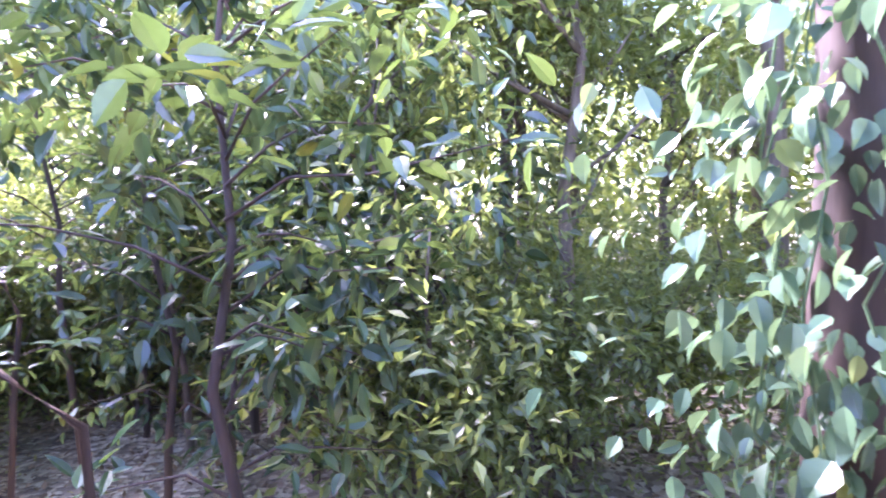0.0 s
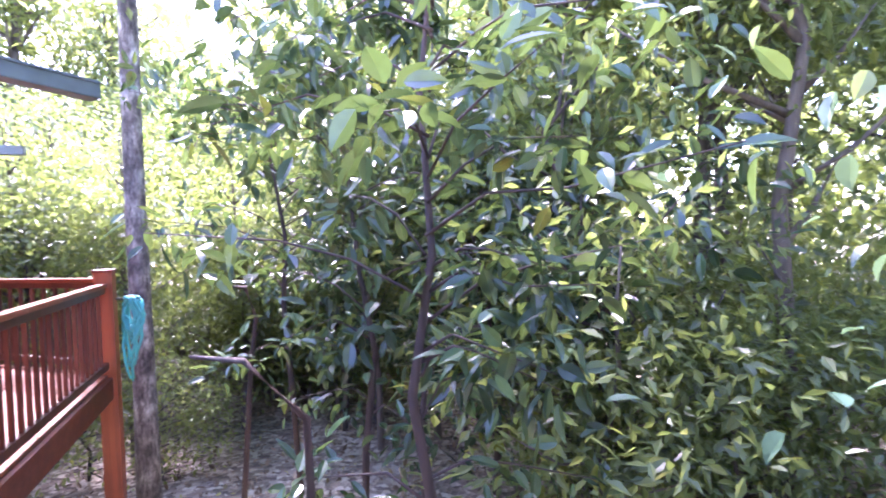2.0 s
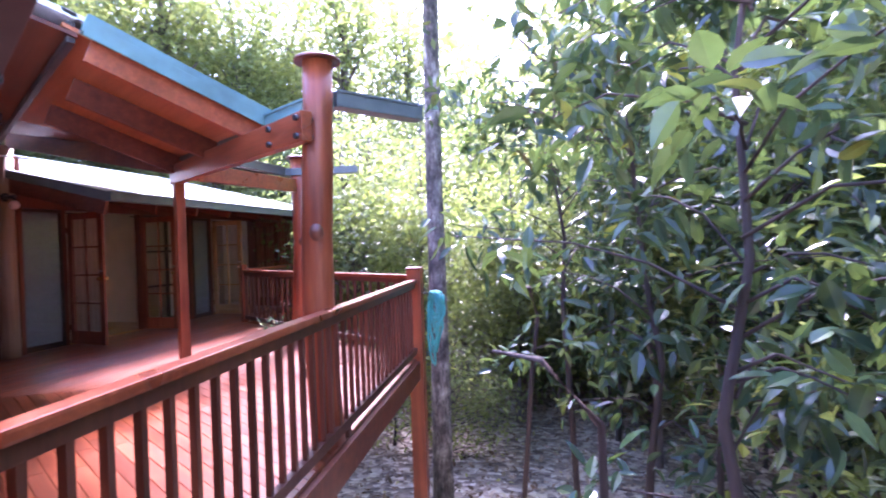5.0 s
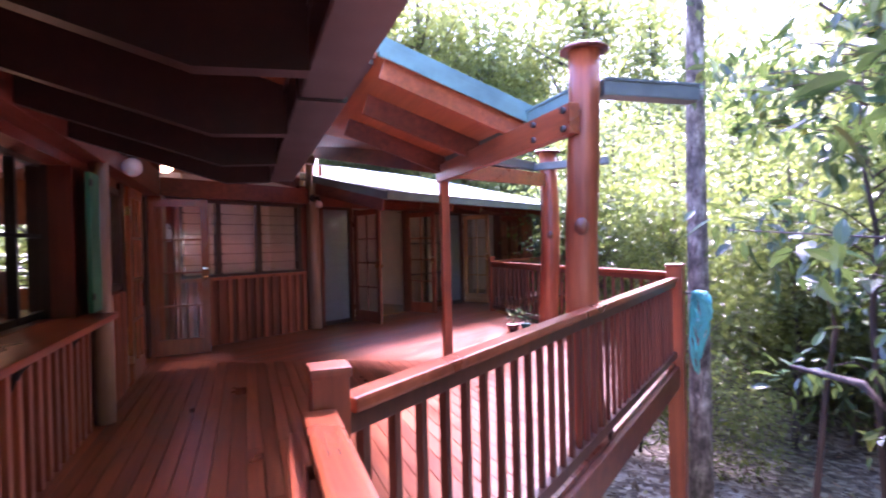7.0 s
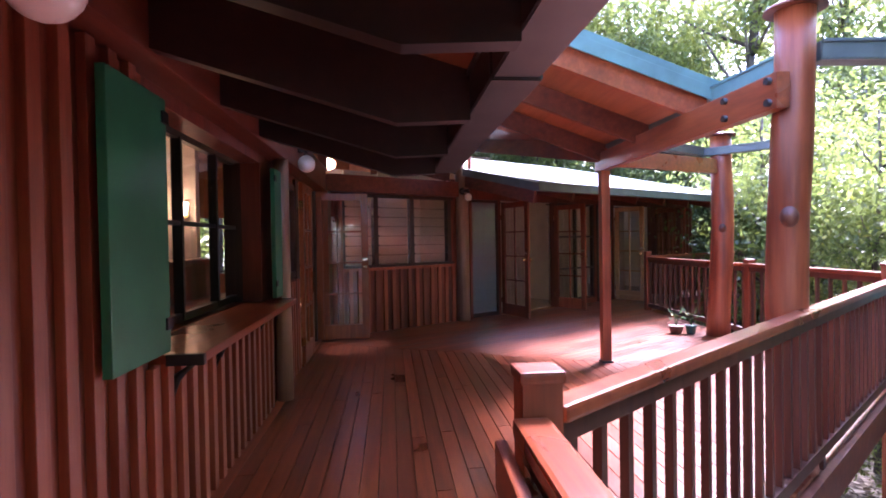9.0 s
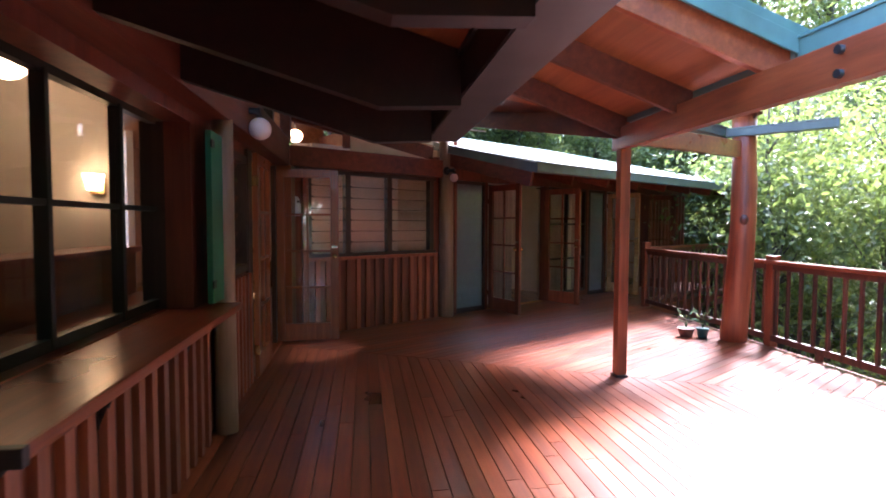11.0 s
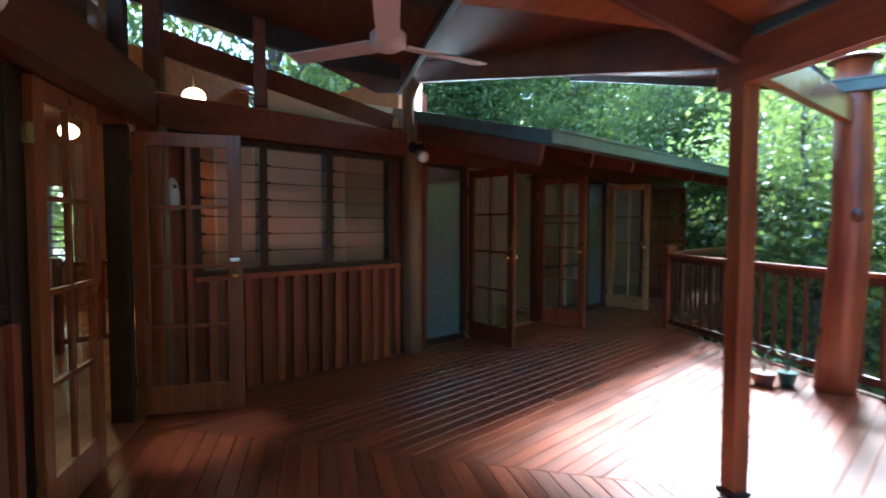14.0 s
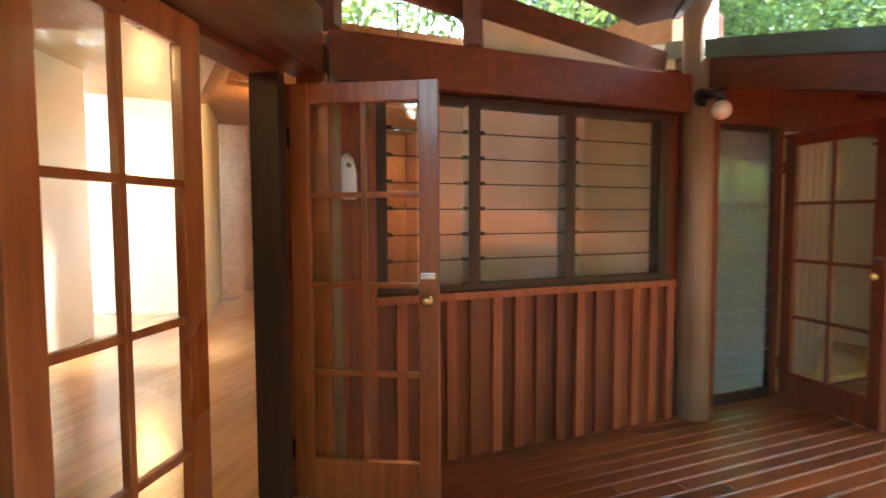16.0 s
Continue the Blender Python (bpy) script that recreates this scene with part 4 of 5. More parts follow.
runs += [(edge_pt(2.75, -1.4), edge_pt(2.75, -3.0), 0, 2.7), (edge_pt(2.75, -4.6), edge_pt(2.75, -6.5), 0, 3.2), (edge_pt(2.75, -3.0), edge_pt(2.75, -4.6), 0, 0.95), (edge_pt(2.75, -3.0), edge_pt(2.75, -4.6), 2.0, 3.2)]
runs += [(edge_pt(-0.12, -0.25), edge_pt(-0.6, -4.15), 2.75, 4.5), (edge_pt(-0.6, -4.15), edge_pt(2.8, -4.15), 3.05, 3.88), (edge_pt(2.8, -0.3), edge_pt(2.8, -4.1), 2.45, 3.05)]
inner_wall("wall_cedar", CEDAR, "cedar boarded end wall of the hall", *runs)
bm = BM()
bar(bm, wing(1.05, -1.2, 1.3), wing(2.65, -1.2, 1.3), 0.06, 2.6, 0)
bar(bm, wing(2.65, -0.14, 1.3), wing(2.65, -1.2, 1.3), 0.06, 2.6, 0)
fixed("wall_partition", bm, CREAM, "cream partition seen through the louvres", "wall")

# wing bedrooms
bm = BM()
for p, q in ((wing(2.8, -3.6), wing(3.6, -3.6)), (wing(5.4, -3.6), wing(7.2, -3.6)), (wing(9.0, -3.6), wing(10.3, -3.6)), (wing(6.0, -0.15), wing(6.0, -3.6)), (wing(10.2, -0.15), wing(10.2, -3.6))):
    bar(bm, p + Vector((0, 0, 1.25)), q + Vector((0, 0, 1.25)), 0.1, 2.5, 0)
for s0, s1 in ((3.6, 5.4), (7.2, 9.0)):
    bar(bm, wing(s0, -3.6, 0.4), wing(s1, -3.6, 0.4), 0.1, 0.8, 0)
    bar(bm, wing(s0, -3.6, 2.3), wing(s1, -3.6, 2.3), 0.1, 0.4, 0)
fixed("wall_rooms", bm, CREAM, "warm cream inner walls of the wing rooms", "wall")
bm = BM()
slab(bm, [edge_pt(2.8, -0.13), edge_pt(10.2, -0.13), edge_pt(10.2, -3.6), edge_pt(2.8, -3.6)], -0.05, 0.0)
fixed("floor_rooms", bm, HONEY, "timber floor of the wing rooms", "floor")
o = thing("window_9", wing_pose(5.74, -0.05, 0.0), "wide dark framed window with pale curtains drawn behind", "window", "", "structure")
for x in (-0.58, 0.0, 0.58):
    part("frame", block(BM(), (x, 0, 1.09), (0.045, 0.06, 1.98), 0, 0.003), DARK, o)
for z in (0.12, 0.75, 1.4, 2.06):
    part("frame", block(BM(), (0, 0.002, z), (1.2, 0.05, 0.04), 0, 0.003), DARK, o)
part("pane", block(BM(), (0, 0, 1.09), (1.16, 0.005, 1.9)), PANE, o).visible_shadow = False
for (s0, s1) in ((3.65, 4.4), (7.2, 7.7), (5.12, 6.36)):
    o = thing("curtain", wing_pose(s0, -0.22), "pale pleated curtain inside the open doorway", "curtain")
    bm = BM()
    w = s1 - s0
    v = [[bm.verts.new((w * k / 40, 0.035 * math.sin(k * 1.25) * (1 if z else 0.7), 0.04 + 2.0 * z)) for k in range(41)] for z in (0, 1)]
    for k in range(40):
        bm.faces.new((v[0][k], v[0][k + 1], v[1][k + 1], v[1][k])).smooth = True
    bmesh.ops.solidify(bm, geom=bm.faces, thickness=0.006)
    part("cloth", bm, CREAM, o)
    part("rod", bar(BM(), (-0.05, 0, 2.055), (w + 0.05, 0, 2.055), 0.02, 0.02, 0.004), BLACK, o)

# kitchen
o = thing("kitchen_bench", pose(-4.2, -1.5, 0), "orange timber kitchen bench with a steel sink", "bench")
part("worktop", block(BM(), (0, 0, 0.88), (3.5, 0.5, 0.04), 0, 0.006), RAIL, o)
part("cupboard", block(BM(), (0, 0, 0.43), (3.46, 0.46, 0.86), 0, 0.004), DOOR, o)
bm = BM()
block(bm, (0.35, 0.0, 0.905), (0.95, 0.36, 0.014), 0, 0.004)
block(bm, (0.35, 0.17, 0.917), (0.95, 0.015, 0.03), 0, 0.004)
part("sink", bm, STEEL, o, "stainless steel sink")
part("tap", tube(BM(), [(0.35, -0.2, 0.9), (0.35, -0.2, 1.1), (0.35, -0.12, 1.14), (0.35, -0.02, 1.08)], [0.018, 0.014, 0.014, 0.012], 10), STEEL, o, "chrome tap")
o = thing("kitchen_counter", pose(-4.2, -1.84, 0), "red-brown panelled kitchen island counter", "counter")
part("front", block(BM(), (0, 0, 0.6), (3.6, 0.12, 1.2), 0, 0.006), PLY, o)
part("top", block(BM(), (0, -0.08, 1.22), (3.66, 0.34, 0.04), 0, 0.008), RAIL, o)
o = thing("wall_light", pose(-6.05, -2.08, 1.66), "small lit wall light throwing a warm glow", "lamp")
part("shade", tube(BM(), [(0, 0, 0), (0, 0, 0.12)], [0.05, 0.075], 14), GLOW_DIM, o)
part("backplate", block(BM(), (-0.06, 0, 0.05), (0.03, 0.1, 0.16), 0, 0.004), BRASS, o)
o = thing("wall_light", pose(-12.75, -5.55, 2.1), "small lit wall light throwing a warm glow in the hall", "lamp")
part("shade", tube(BM(), [(0.08, 0, 0), (0.08, 0, 0.16)], [0.07, 0.1], 14), GLOW, o)
part("backplate", block(BM(), (-0.03, 0, 0.05), (0.1, 0.06, 0.16), 0, 0.004), BRASS, o)
o = thing("window_8", pose(0, 0, 0), "bright louvre window at the end of the hall", "window", "", "structure")
for j in range(11):
    z = 0.66 + 0.13 * j
    part("louvre", bar(BM(), e0 + (e1 - e0) * 0.34 + Vector((0, 0, z)), e0 + (e1 - e0) * 0.5 + Vector((0, 0, z)), 0.05, 0.03 if j < 6 else 0.012, 0), DARK, o)
o = thing("stair_balustrade", pose(-10.43, -2.53, 0, 0, 0, 122), "dark red timber stair balustrade inside the hall", "balustrade")
part("newel", block(BM(), (0, 0, 0.51), (0.09, 0.09, 1.02), 0, 0.006), BOARD, o)
part("handrail", block(BM(), (0.6, 0, 0.95), (1.1, 0.06, 0.06), 0, 0.008), BOARD, o)
part("bottom_rail", block(BM(), (0.6, 0, 0.12), (1.1, 0.045, 0.06), 0, 0.004), BOARD, o)
for j in range(8):
    part("baluster", block(BM(), (0.16 + 0.13 * j, 0, 0.53), (0.035, 0.035, 0.8), 0, 0), BOARD, o)

# ---- small things on the deck ----
for (x, y, r, h, mat_, lab) in ((-7.83, 3.94, 0.1, 0.11, POT, "shallow dark terracotta pot with a small seedling"), (-7.76, 4.12, 0.075, 0.12, plain("green_pot", (0.03, 0.1, 0.08), 0.4), "small green pot with a thin plant")):
    o = thing("plant_pot", pose(x, y, 0.0), lab, "plant pot")
    part("pot", tube(BM(), [(0, 0, 0), (0, 0, h * 0.9), (0, 0, h)], [r * 0.7, r, r * 1.08], 16), mat_, o)
    bm = BM()
    for k in range(9):
        a = k * 2.4
        q = Vector((0.09 * math.cos(a), 0.09 * math.sin(a), h + 0.05 + 0.02 * k))
        tube(bm, [(0, 0, h), (q.x * 0.4, q.y * 0.4, q.z)], [0.003, 0.002], 5)
        vs = [bm.verts.new(v) for v in (q * 0.5 + Vector((0, 0, q.z * 0.5)), q + Vector((-0.02, 0.02, 0)), q * 1.3 + Vector((0, 0, -0.03)), q + Vector((0.02, -0.02, 0.01)))]
        bm.faces.new(vs)
    part("seedling", bm, LEAF_VINE, o)
o = thing("garden_hose", pose(-4.9, 4.64, 0), "turquoise garden hose coiled in long loops on the corner post", "hose")
hose_rng = random.Random(4)
for k in range(12):
    dx, dy, low = 0.02 * (k % 4) - 0.01, 0.022 * (k // 4) - 0.02, hose_rng.uniform(0.3, 0.5) if k % 4 else hose_rng.uniform(-0.15, 0.12)
    half = hose_rng.uniform(0.07, 0.12)
    loop = [(dx + half * math.cos(q) * (1.0 if math.sin(q) > -0.4 else 0.7), dy + 0.02 * math.sin(3 * q + k), (0.8 + low) / 2 + (0.8 - low) / 2 * math.sin(q)) for q in (2 * math.pi * j / 18 + math.pi / 2 for j in range(19))]
    part("hose_loop", tube(BM(), loop, [0.014] * 19, 7), DRUM, o)
part("hook", tube(BM(), [(-0.14, -0.04, 0.78), (0.04, 0.0, 0.77), (0.08, 0.0, 0.82)], [0.012, 0.012, 0.01], 8), BLACK, o, "black metal hook")

# ---- forest ----
rng = np.random.default_rng(7)


def leaf_mesh(name, material, pos, length, width, out=None, droop=0.35, fine=True):
    """Many single leaves: each a folded blade with a pointed tip."""
    n = len(pos)
    d = rng.normal(size=(n, 3))
    if out is not None:
        d = d * 0.7 + out
    d[:, 2] -= droop
    d /= np.linalg.norm(d, axis=1)[:, None]
    up = np.tile([0.0, 0.0, 1.0], (n, 1)) + rng.normal(size=(n, 3)) * 0.45
    side = np.cross(d, up)
    side /= np.linalg.norm(side, axis=1)[:, None] + 1e-9
    nor = np.cross(side, d)
    L = length * rng.uniform(0.6, 1.25, n)[:, None]
    w = width * rng.uniform(0.7, 1.2, n)[:, None] * L / length
    if fine:
        prof = [(0, 0, 0), (0.12, 0.3, 0.1), (0.34, 0.49, 0.15), (0.6, 0.42, 0.1), (0.84, 0.19, -0.04), (1, 0, -0.22), (0.84, -0.19, -0.04), (0.6, -0.42, 0.1), (0.34, -0.49, 0.15), (0.12, -0.3, 0.1), (0.34, 0, -0.02), (0.66, 0, -0.06)]
        faces = [(0, 1, 2, 10), (10, 2, 3, 11), (11, 3, 4, 5), (0, 10, 8, 9), (10, 11, 7, 8), (11, 5, 6, 7)]
    else:
        prof = [(0, 0, 0), (0.45, 0.5, 0.12), (1, 0, -0.12), (0.45, -0.5, 0.12)]
        faces = [(0, 1, 2), (0, 2, 3)]
    k = len(prof)
    v = np.stack([pos + d * L * a + side * w * b + nor * w * c for a, b, c in prof], 1).reshape(-1, 3)
    base = (np.arange(n) * k)[:, None, None]
    f = (np.array(faces)[None] + base).reshape(-1, len(faces[0]))
    me = bpy.data.meshes.new(name)
    me.from_pydata(v.tolist(), [], f.tolist())
    me.materials.append(material)
    return me


def clumps(n, count, spread, centre, size, hollow=0.0):
    """Leaf places gathered round twigs inside an uneven crown."""
    c = rng.normal(size=(n, 3))
    c /= np.linalg.norm(c, axis=1)[:, None]
    c *= (rng.uniform(hollow, 1, n) ** 0.6)[:, None]
    c = c * np.array(size) + np.array(centre)
    p = np.repeat(c, count, 0)
    off = rng.normal(size=p.shape) * spread
    off[:, 2] *= 0.6
    out = off / (np.linalg.norm(off, axis=1)[:, None] + 1e-6)
    return p + off, out, c


def make_tree(name, height, girth, crown, clump_n, per, leaf, wide, material, label, low=0.35, fine=False, bark=BARK, spread=0.5):
    o = thing(name, pose(0, 0, 0), label, "tree" if "tree" in name else "shrub", "rainforest trees" if "tree" in name else "rainforest shrubs")
    bm = BM()
    bend = rng.normal(size=(6, 2)) * 0.12
    pts = [(bend[i][0] * i * 0.5, bend[i][1] * i * 0.5, height * i / 5) for i in range(6)]
    tube(bm, [(pts[0][0], pts[0][1], -0.6)] + pts, [girth * 1.35] + [girth * (1 - 0.15 * i) for i in range(6)], 10)
    pos, out, cs = clumps(clump_n, per, spread, (pts[4][0], pts[4][1], height * (low + 1) / 2 + crown * 0.1), (crown, crown, height * (1 - low) / 2 + 0.4))
    for c in cs[:: max(1, clump_n // 14)]:
        z = max(height * low * 0.6, min(height * 0.95, c[2] - 0.5 * crown))
        k = z / height * 5
        i = min(4, int(k))
        a = Vector(pts[i]).lerp(Vector(pts[i + 1]), k - i)
        mid = a.lerp(Vector(c), 0.5) + Vector((0, 0, -0.12))
        tube(bm, [a, mid, Vector(c)], [girth * 0.4, girth * 0.24, girth * 0.08], 6)
    part("trunk", bm, bark, o)
    ob = new("crown", leaf_mesh("crown", material, pos, leaf, wide, out, 0.35, fine))
    ob.parent = o
    return o


def stand(kinds, spots):
    """Sets each tree of a list of (kind, x, y, turn, scale)."""
    used = set()
    for k, x, y, a, s in spots:
        m = pose(x, y, ground_z(x, y), 0, 0, a) @ Matrix.Scale(s, 4)
        if k in used:
            copy_thing(kinds[k], m)
        else:
            kinds[k].matrix_basis = m
            used.add(k)


tall = [make_tree("forest_tree", 11, 0.15, 2.6, 95, 66, 0.21, 0.1, LEAF_MID, "slender rainforest tree with a grey trunk and ragged green crown", 0.4),
        make_tree("forest_tree", 9, 0.1, 2.2, 90, 64, 0.19, 0.1, LEAF_MID, "thin rainforest tree with drooping green leaves", 0.3),
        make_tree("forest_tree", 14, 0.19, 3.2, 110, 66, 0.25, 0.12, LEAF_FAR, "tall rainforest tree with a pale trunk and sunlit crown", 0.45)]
under = [make_tree("understory_shrub", 3.4, 0.045, 1.5, 64, 44, 0.16, 0.07, LEAF_MID, "tangled understory shrub with small green leaves", 0.1, spread=0.32),
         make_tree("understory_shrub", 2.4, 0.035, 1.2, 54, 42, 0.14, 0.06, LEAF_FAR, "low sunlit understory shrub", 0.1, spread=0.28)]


def free(x, y):
    """Clear of the house and the deck."""
    if -1.9 - 0.757 * (y - 0.3) - 0.5 > x and y < 5.4 and x > -12 and y > -8:
        return False
    if y < 0.9 and x > -11 and y > -9:
        return False
    p = Vector((x, y, 0)) - C0
    s, n = p.dot(U), p.dot(N)
    if -8 < s < 11.2 and -7 < n < 2.3:
        return False
    return True


def gap(x, y):
    """The light gap over the open part of the deck, towards the sun."""
    q = Vector((x + 5.5, y - 3.5))
    along, across = q.dot(Vector((-math.sin(SUN_AZ), math.cos(SUN_AZ)))), q.dot(Vector((math.cos(SUN_AZ), math.sin(SUN_AZ))))
    return -1 < along < 23 and -6.5 < across < 6


def clear(x, y, r):
    return all(free(x + r * math.cos(k), y + r * math.sin(k)) for k in np.arange(0, 6.2, 0.7)) and math.hypot(x + 4.2, y - 7.2) > 1.6 + r


spots_t, spots_u = [], []
tries = 0
while len(spots_t) < 95 and tries < 5000:
    tries += 1
    r = 6 + 26 * rng.random() ** 0.8
    a = rng.uniform(0, 2 * math.pi)
    x, y = -5 + r * math.cos(a), 1 + r * math.sin(a)
    north = y > 3 or x < -14
    if not free(x, y) or (not north and rng.random() < 0.55) or math.hypot(x + 0.3, y) < 6.8 or gap(x, y):
        continue
    if any(math.hypot(x - q[1], y - q[2]) < 1.9 for q in spots_t):
        continue
    spots_t.append((int(rng.integers(0, 3)), x, y, float(rng.uniform(0, 360)), float(rng.uniform(0.75, 1.25))))
for x, y, s in ((-4.4, 9.6, 0.85), (-6.2, 11.6, 0.95), (-2.8, 11.2, 1.0), (-8.0, 10.2, 0.75), (-0.8, 10.2, 0.9), (-1.6, 13.5, 1.1)):
    spots_t.append((1, x, y, 77 * s * 10, s))
for k in range(40):
    along, across = rng.uniform(11, 23), rng.uniform(-8, 7)
    x = -5.5 - math.sin(SUN_AZ) * along + math.cos(SUN_AZ) * across
    y = 3.5 + math.cos(SUN_AZ) * along + math.sin(SUN_AZ) * across
    if clear(x, y, 1.2):
        spots_t.append((1, x, y, float(rng.uniform(0, 360)), float(rng.uniform(0.8, 0.95) + max(0, along - 12) * 0.035)))
for x, y, q in ((-10.7, 7.5, 0.85), (-9.2, 8.4, 0.8), (-12.3, 9.2, 0.95)):
    spots_t.append((1, x, y, 90 * x, q))
for x, y, q in ((-3.0, 13.0, 0.8), (-0.5, 12.4, 0.85), (1.5, 11.0, 0.8)):
    spots_t.append((2, x, y, 50 * x, q))
spots_t.append((2, -6.9, 12.4, 20.0, 0.75))
for k in range(26):
    a, r = rng.uniform(radians(115), radians(195)), rng.uniform(17, 29)
    x, y = -7 + r * math.cos(a), 3 + r * math.sin(a)
    if clear(x, y, 1.0) and not gap(x, y):
        spots_t.append((2 if k % 2 else 0, x, y, float(rng.uniform(0, 360)), float(rng.uniform(0.95, 1.35))))
tries = 0
while len(spots_u) < 80 and tries < 6000:
    tries += 1
    r = 5 + 16 * rng.random()
    a = rng.uniform(-0.3, math.pi + 0.7)
    x, y = -5 + r * math.cos(a), 2 + r * math.sin(a)
    if not clear(x, y, 1.5) or math.hypot(x + 0.3, y) < 6.5 or any(math.hypot(x - q[1], y - q[2]) < 0.9 for q in spots_u):
        continue
    spots_u.append((int(rng.integers(0, 2)), x, y, float(rng.uniform(0, 360)), float(rng.uniform(0.7, 1.35))))
for k in range(50):
    along, across = rng.uniform(4.5, 18), rng.uniform(-9.5, 6.5)
    x = -5.5 - math.sin(SUN_AZ) * along + math.cos(SUN_AZ) * across
    y = 3.5 + math.cos(SUN_AZ) * along + math.sin(SUN_AZ) * across
    if clear(x, y, 3.0) and math.hypot(x + 0.3, y) > 6:
        spots_u.append((k % 2, x, y, float(rng.uniform(0, 360)), float(rng.uniform(1.1, 1.6))))
stand(tall, spots_t)
stand(under, spots_u)

# far woods round the whole place
n = 60000
a = rng.uniform(0, 2 * math.pi, n)
r = rng.uniform(26, 42, n)
z = rng.beta(1.3, 1.6, n) * 17 * (0.75 + 0.25 * np.sin(a * 9) * np.sin(a * 23 + 1)) + 0.2
pos = np.stack([-5 + r * np.cos(a), 1 + r * np.sin(a), z - 1.5], 1)
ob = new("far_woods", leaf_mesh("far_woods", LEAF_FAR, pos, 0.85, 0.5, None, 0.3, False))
tagged(ob, "dense sunlit rainforest in the distance", "woods", "", "stuff")

# dry leaves on the ground below the deck
n = 9000
a, r = rng.uniform(0.2, math.pi + 0.4, n), rng.uniform(3, 14, n)
xy = np.stack([-4 + r * np.cos(a), 1.5 + r * np.sin(a)], 1)
pos = np.array([(x, y, ground_z(x, y) + 0.03) for x, y in xy])
DRY = leafy("dry_leaf", (0.09, 0.055, 0.03), (0.2, 0.14, 0.09), (0.38, 0.31, 0.23), 0.7, 0.1, (0.3, 0.2, 0.1))
ob = new("fallen_leaves", leaf_mesh("fallen_leaves", DRY, pos, 0.13, 0.06, None, 0.0, True))
tagged(ob, "dry brown leaves scattered on the forest floor", "fallen leaves", "", "stuff")


# ---- broad-leaved tree close to the deck ----
def broad_tree():
    o = thing("broad_leaved_tree", pose(-1.4, 3.6, 0), "broad-leaved tree with large glossy dark green leaves beside the deck", "tree")
    bm = BM()
    g = ground_z(-1.4, 3.6)
    tube(bm, [(0.25, 0.35, g - 0.3), (0.12, 0.3, -1.0), (-0.03, 0.2, 0.2), (0.12, 0.3, 1.2), (0.02, 0.45, 2.4), (0.25, 0.5, 4.2)], [0.05, 0.045, 0.038, 0.03, 0.022, 0.01], 10)
    tube(bm, [(-0.9, 0.1, g), (-0.75, 0.0, -0.6), (-0.7, -0.1, 0.1), (-1.0, -0.35, 0.55), (-1.3, -0.5, 0.6)], [0.04, 0.035, 0.03, 0.025, 0.012], 8)
    tips = []
    for k in range(34):
        z0 = rng.uniform(-0.8, 3.6)
        a = rng.uniform(0, 2 * math.pi)
        ln = rng.uniform(0.7, 2.0)
        s = Vector((0.02 + 0.045 * max(z0, 0), 0.22 + 0.07 * max(z0 - 0.2, 0), z0))
        e = s + Vector((ln * math.cos(a) * 1.25, ln * math.sin(a) * 0.8, rng.uniform(-0.15, 0.6)))
        if e.y < -1.7:
            e.y = -1.7
        mid = s.lerp(e, 0.5) + Vector((0, 0, 0.15))
        tube(bm, [s, s.lerp(e, 0.25) + Vector((0, 0, 0.16)), mid + Vector(rng.normal(size=3) * 0.06), e], [0.014, 0.011, 0.008, 0.004], 6)
        tips += [s.lerp(e, q) + Vector((0, 0, 0.1 * (1 - q))) + Vector(rng.normal(size=3) * 0.1) for q in (0.4, 0.55, 0.7, 0.82, 0.92, 1.0)]
    part("trunk", bm, VINEBARK, o)
    p = np.repeat(np.array([tuple(t) for t in tips]), 6, 0)
    off = rng.normal(size=p.shape) * 0.11
    out = off / (np.linalg.norm(off, axis=1)[:, None] + 1e-6)
    ob = new("crown", leaf_mesh("crown", LEAF_BIG, p + off * 0.9, 0.225, 0.1, out, 0.55, True))
    ob.parent = o
    return o


first_broad = broad_tree()
copy_thing(first_broad, pose(-2.7, 6.3, -0.25, 0, 0, 140))
copy_thing(first_broad, pose(-4.15, 6.5, 0.3, 0, 0, 70) @ Matrix.Scale(0.9, 4))
TALL2 = [(-5.6, 10.4, 3.4), (-1.9, 8.4, 2.6), (-0.2, 7.6, 3.2)]
base = make_tree("broad_leaved_shrub", 4.2, 0.05, 1.5, 60, 26, 0.18, 0.08, LEAF_BIG, "broad-leaved shrub with glossy green leaves under the trees", 0.15, True, VINEBARK, 0.28)
for i, (x, y, s) in enumerate(TALL2):
    m = pose(x, y, ground_z(x, y), 0, 0, 71 * i) @ Matrix.Scale(s / 3.0 * 1.15, 4)
    if i:
        copy_thing(base, m)
    else:
        base.matrix_basis = m

# vine-covered trunk by the narrow deck
o = thing("vine_covered_tree", pose(1.66, 2.25, 0), "dark trunk wrapped in a climbing vine with pale green leaves", "tree")
bm = BM()
tube(bm, [(0, 0, -3), (0.02, 0, -1), (0, 0.02, 0.5), (0.04, 0.03, 1.6), (0.02, 0.06, 3.0), (0.1, 0.1, 6)], [0.22, 0.18, 0.16, 0.15, 0.14, 0.1], 14)
part("trunk", bm, VINEBARK, o)
n = 900
a = rng.uniform(math.pi * 0.85, math.pi * 1.6, n)
rr = 0.17 + rng.gamma(1.8, 0.17, n)
zz = rng.uniform(-0.4, 2.9, n)
pos = np.stack([rr * np.cos(a), rr * np.sin(a), zz], 1)
out = np.stack([np.cos(a), np.sin(a), -0.6 + 0 * a], 1)
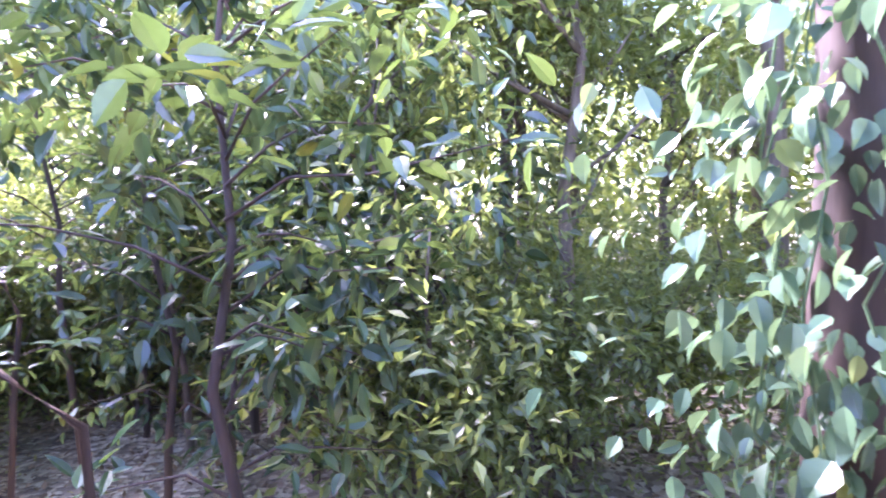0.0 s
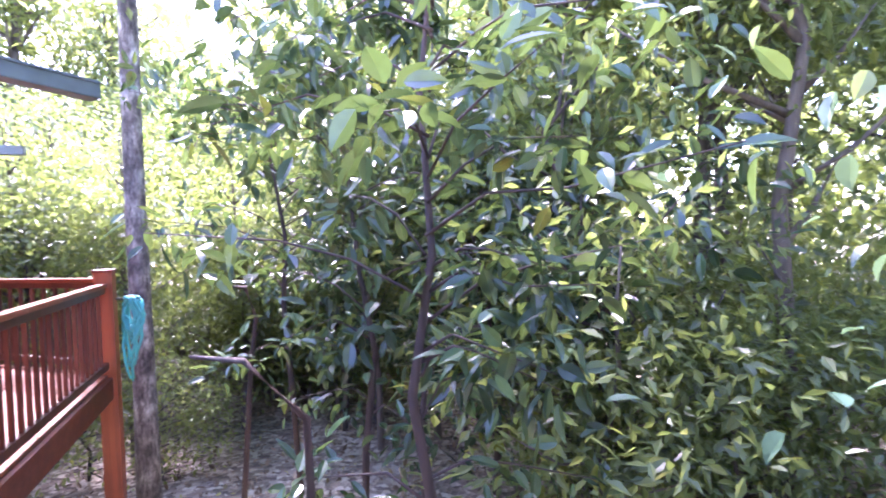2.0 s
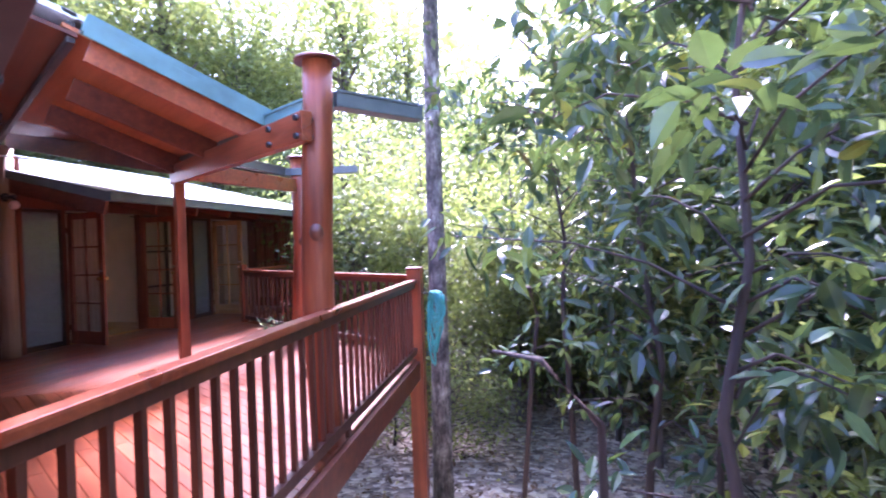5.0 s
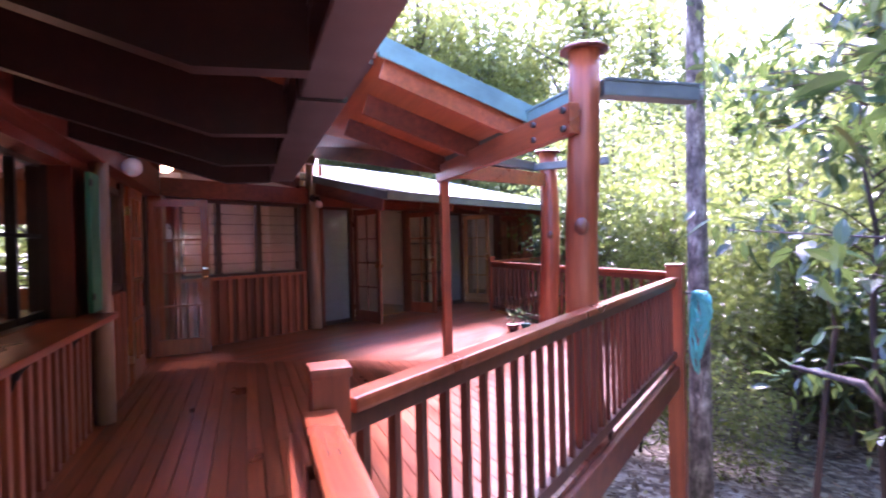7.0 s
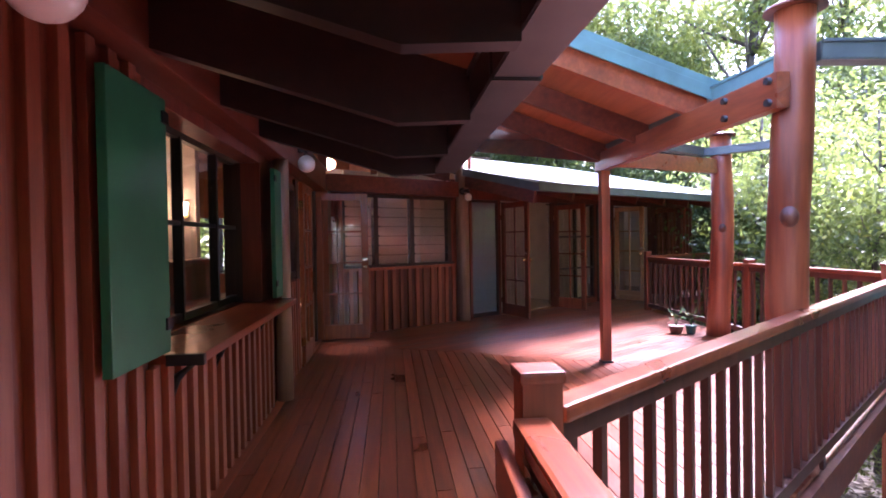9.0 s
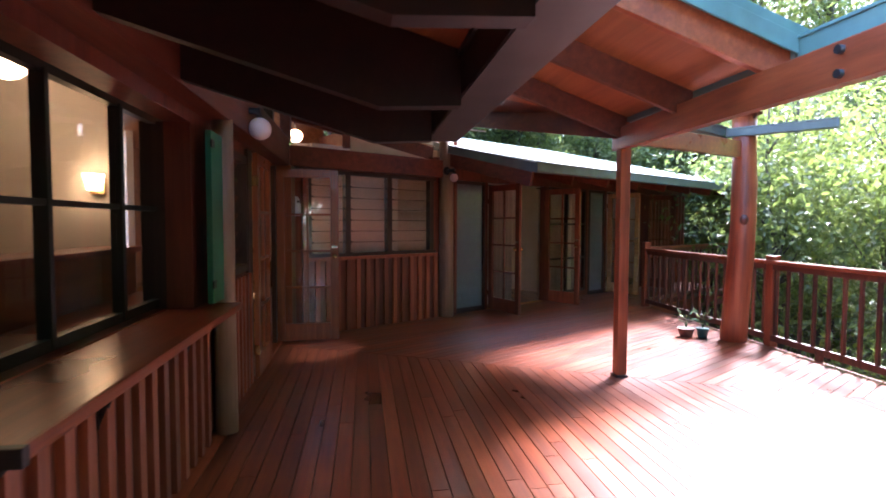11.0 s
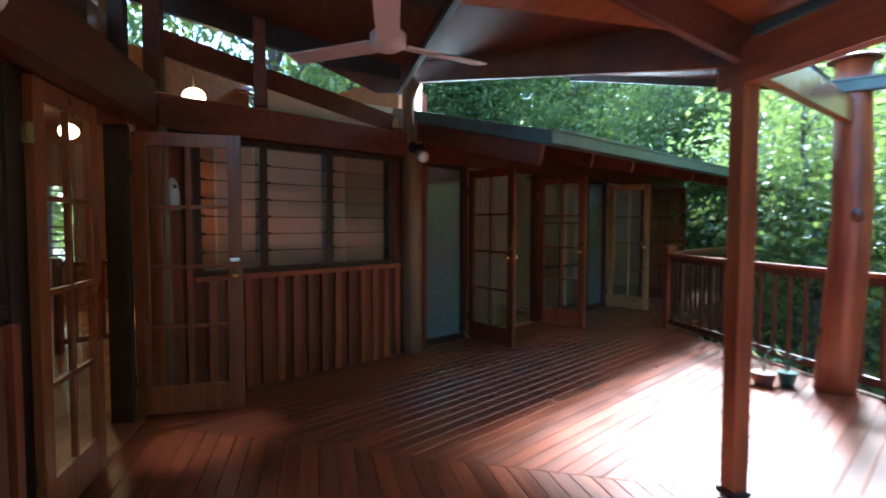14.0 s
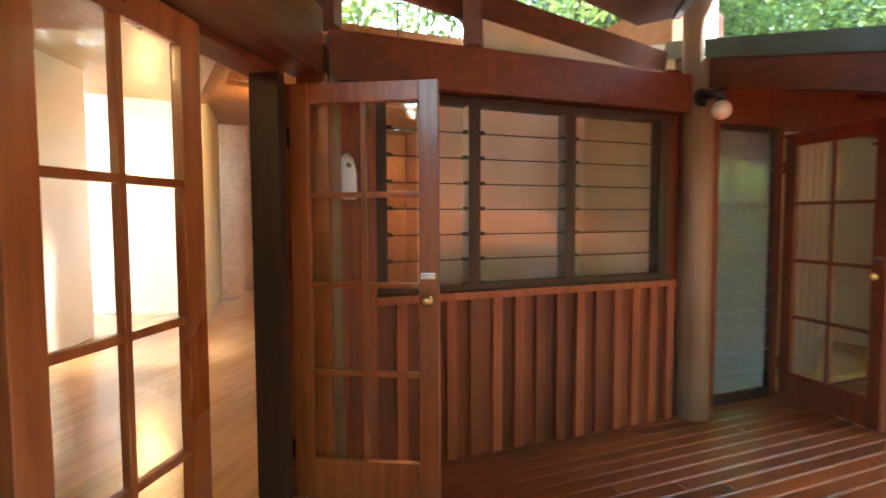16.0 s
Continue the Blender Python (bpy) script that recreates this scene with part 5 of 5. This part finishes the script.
ob = new("vine_leaves", leaf_mesh("vine_leaves", LEAF_VINE, pos, 0.12, 0.08, out * 0.6, 0.75, True))
ob.parent = o
bm = BM()
for k in range(7):
    q = k * 0.9
    tube(bm, [(0.2 * math.cos(q + 3.4) - 0.1, 0.2 * math.sin(q + 3.4) - 0.08, -0.4 + j * 0.45 + 0.05 * k) if j % 2 else (0.3 * math.cos(q + 3.9) - 0.12, 0.3 * math.sin(q + 3.9) - 0.1, -0.4 + j * 0.45) for j in range(7)], [0.006] * 7, 5)
part("vine_stem", bm, LEAF_VINE, o)

# grey trunk behind the corner post
o = thing("grey_trunk_tree", pose(-6.1, 5.85, ground_z(-6.1, 5.85)), "straight mottled grey tree trunk beyond the deck corner", "tree")
part("trunk", tube(BM(), [(0, 0, -0.5), (0.03, 0, 2), (0, 0.03, 5), (0.1, 0, 9), (0.1, 0.1, 13)], [0.17, 0.14, 0.125, 0.11, 0.07], 14), GREYBARK, o)
pos, out, cs = clumps(60, 60, 0.5, (0, 0, 10), (2.4, 2.4, 3.0))
ob = new("crown", leaf_mesh("crown", LEAF_MID, pos, 0.2, 0.1, out, 0.3, False))
ob.parent = o

# ---- deck boards ----
deck = tagged(new("floor"), "polished red-brown timber deck boards laid in two mitred directions", "floor", "", "structure")
PITCH, GAP, THICK = 0.105, 0.0045, 0.024


def plank(m, y0, y1, a0, a1, b0, b1):
    """A board from x=a (at y0, y1) to x=b (at y0, y1)."""
    c = 0.0015
    top = [(a0, y0 + c), (b0, y0 + c), (b1, y1 - c), (a1, y1 - c)]
    low = [(a0, y0), (b0, y0), (b1, y1), (a1, y1)]
    v = [(x, y, 0) for x, y in top] + [(x, y, -c) for x, y in low] + [(x, y, -THICK) for x, y in low]
    f = [(0, 1, 2, 3), (11, 10, 9, 8)] + [(i + 4, (i + 1) % 4 + 4, (i + 1) % 4, i) for i in range(4)] + [(i + 8, (i + 1) % 4 + 8, (i + 1) % 4 + 4, i + 4) for i in range(4)]
    me = bpy.data.meshes.new("deck_board")
    me.from_pydata(v, [], f)
    me.materials.append(DECK)
    ob = new("deck_board", me)
    ob.parent = deck
    ob.matrix_basis = m
    return ob


def rows(m, y_lo, y_hi, west, east):
    y = y_lo
    while y < y_hi - 0.02:
        y0, y1 = y, min(y_hi, y + PITCH - GAP)
        w0, w1, e0_, e1_ = west(y0), west(y1), east(y0), east(y1)
        if e0_ - w0 > 0.03 or e1_ - w1 > 0.03:
            e0_, e1_ = max(e0_, w0 + 0.01), max(e1_, w1 + 0.01)
            cuts = []
            x = min(e0_, e1_) - rng.uniform(1.2, 3.6)
            while x > max(w0, w1) + 0.8:
                cuts.append(x)
                x -= rng.uniform(2.0, 3.8)
            hi0, hi1 = e0_, e1_
            for cpos in cuts:
                plank(m, y0, y1, cpos + 0.002, cpos + 0.002, hi0, hi1)
                hi0 = hi1 = cpos - 0.002
            plank(m, y0, y1, w0, w1, hi0, hi1)
        y += PITCH


mk = (MITRE1.x - MITRE0.x) / (MITRE1.y - MITRE0.y)
rows(Matrix.Identity(4), KY + 0.01, CP.y, lambda y: MITRE0.x + mk * (y - KY) + 0.003, lambda y: 2.2 if y < 0.24 else NP.x + (CP.x - NP.x) * (y - NP.y) / (CP.y - NP.y))
rows(Matrix.Identity(4), KY + 0.01 + PITCH * 13, 0.9, lambda y: JP.x + 2.615 * (y - JP.y), lambda y: 2.2)
# second field, in the wing's own axes: x along the wall, y out of it
LW = Matrix.Translation(C0) @ Matrix.Rotation(WA, 4, "Z") @ Matrix.Diagonal((1, -1, 1, 1))


def in_wing(p):
    q = Vector((p[0], p[1], 0)) - C0
    return q.dot(U), q.dot(N)


ma, mb = in_wing(MITRE0), in_wing(MITRE1)
fa, fb = in_wing(CP), in_wing(FP)
LW2 = Matrix.Translation(C0) @ Matrix.Rotation(WA + math.pi, 4, "Z")       # x back along the wall, y out of it


def mitre_s(n):
    return ma[0] + (mb[0] - ma[0]) * (n - ma[1]) / (mb[1] - ma[1])


def rail_s(n):
    return 10.2 if n < fb[1] else fb[0] + (fa[0] - fb[0]) * (n - fb[1]) / (fa[1] - fb[1])


rows(LW2, 0.005, fa[1], lambda n: -rail_s(n), lambda n: -mitre_s(n) - 0.003)
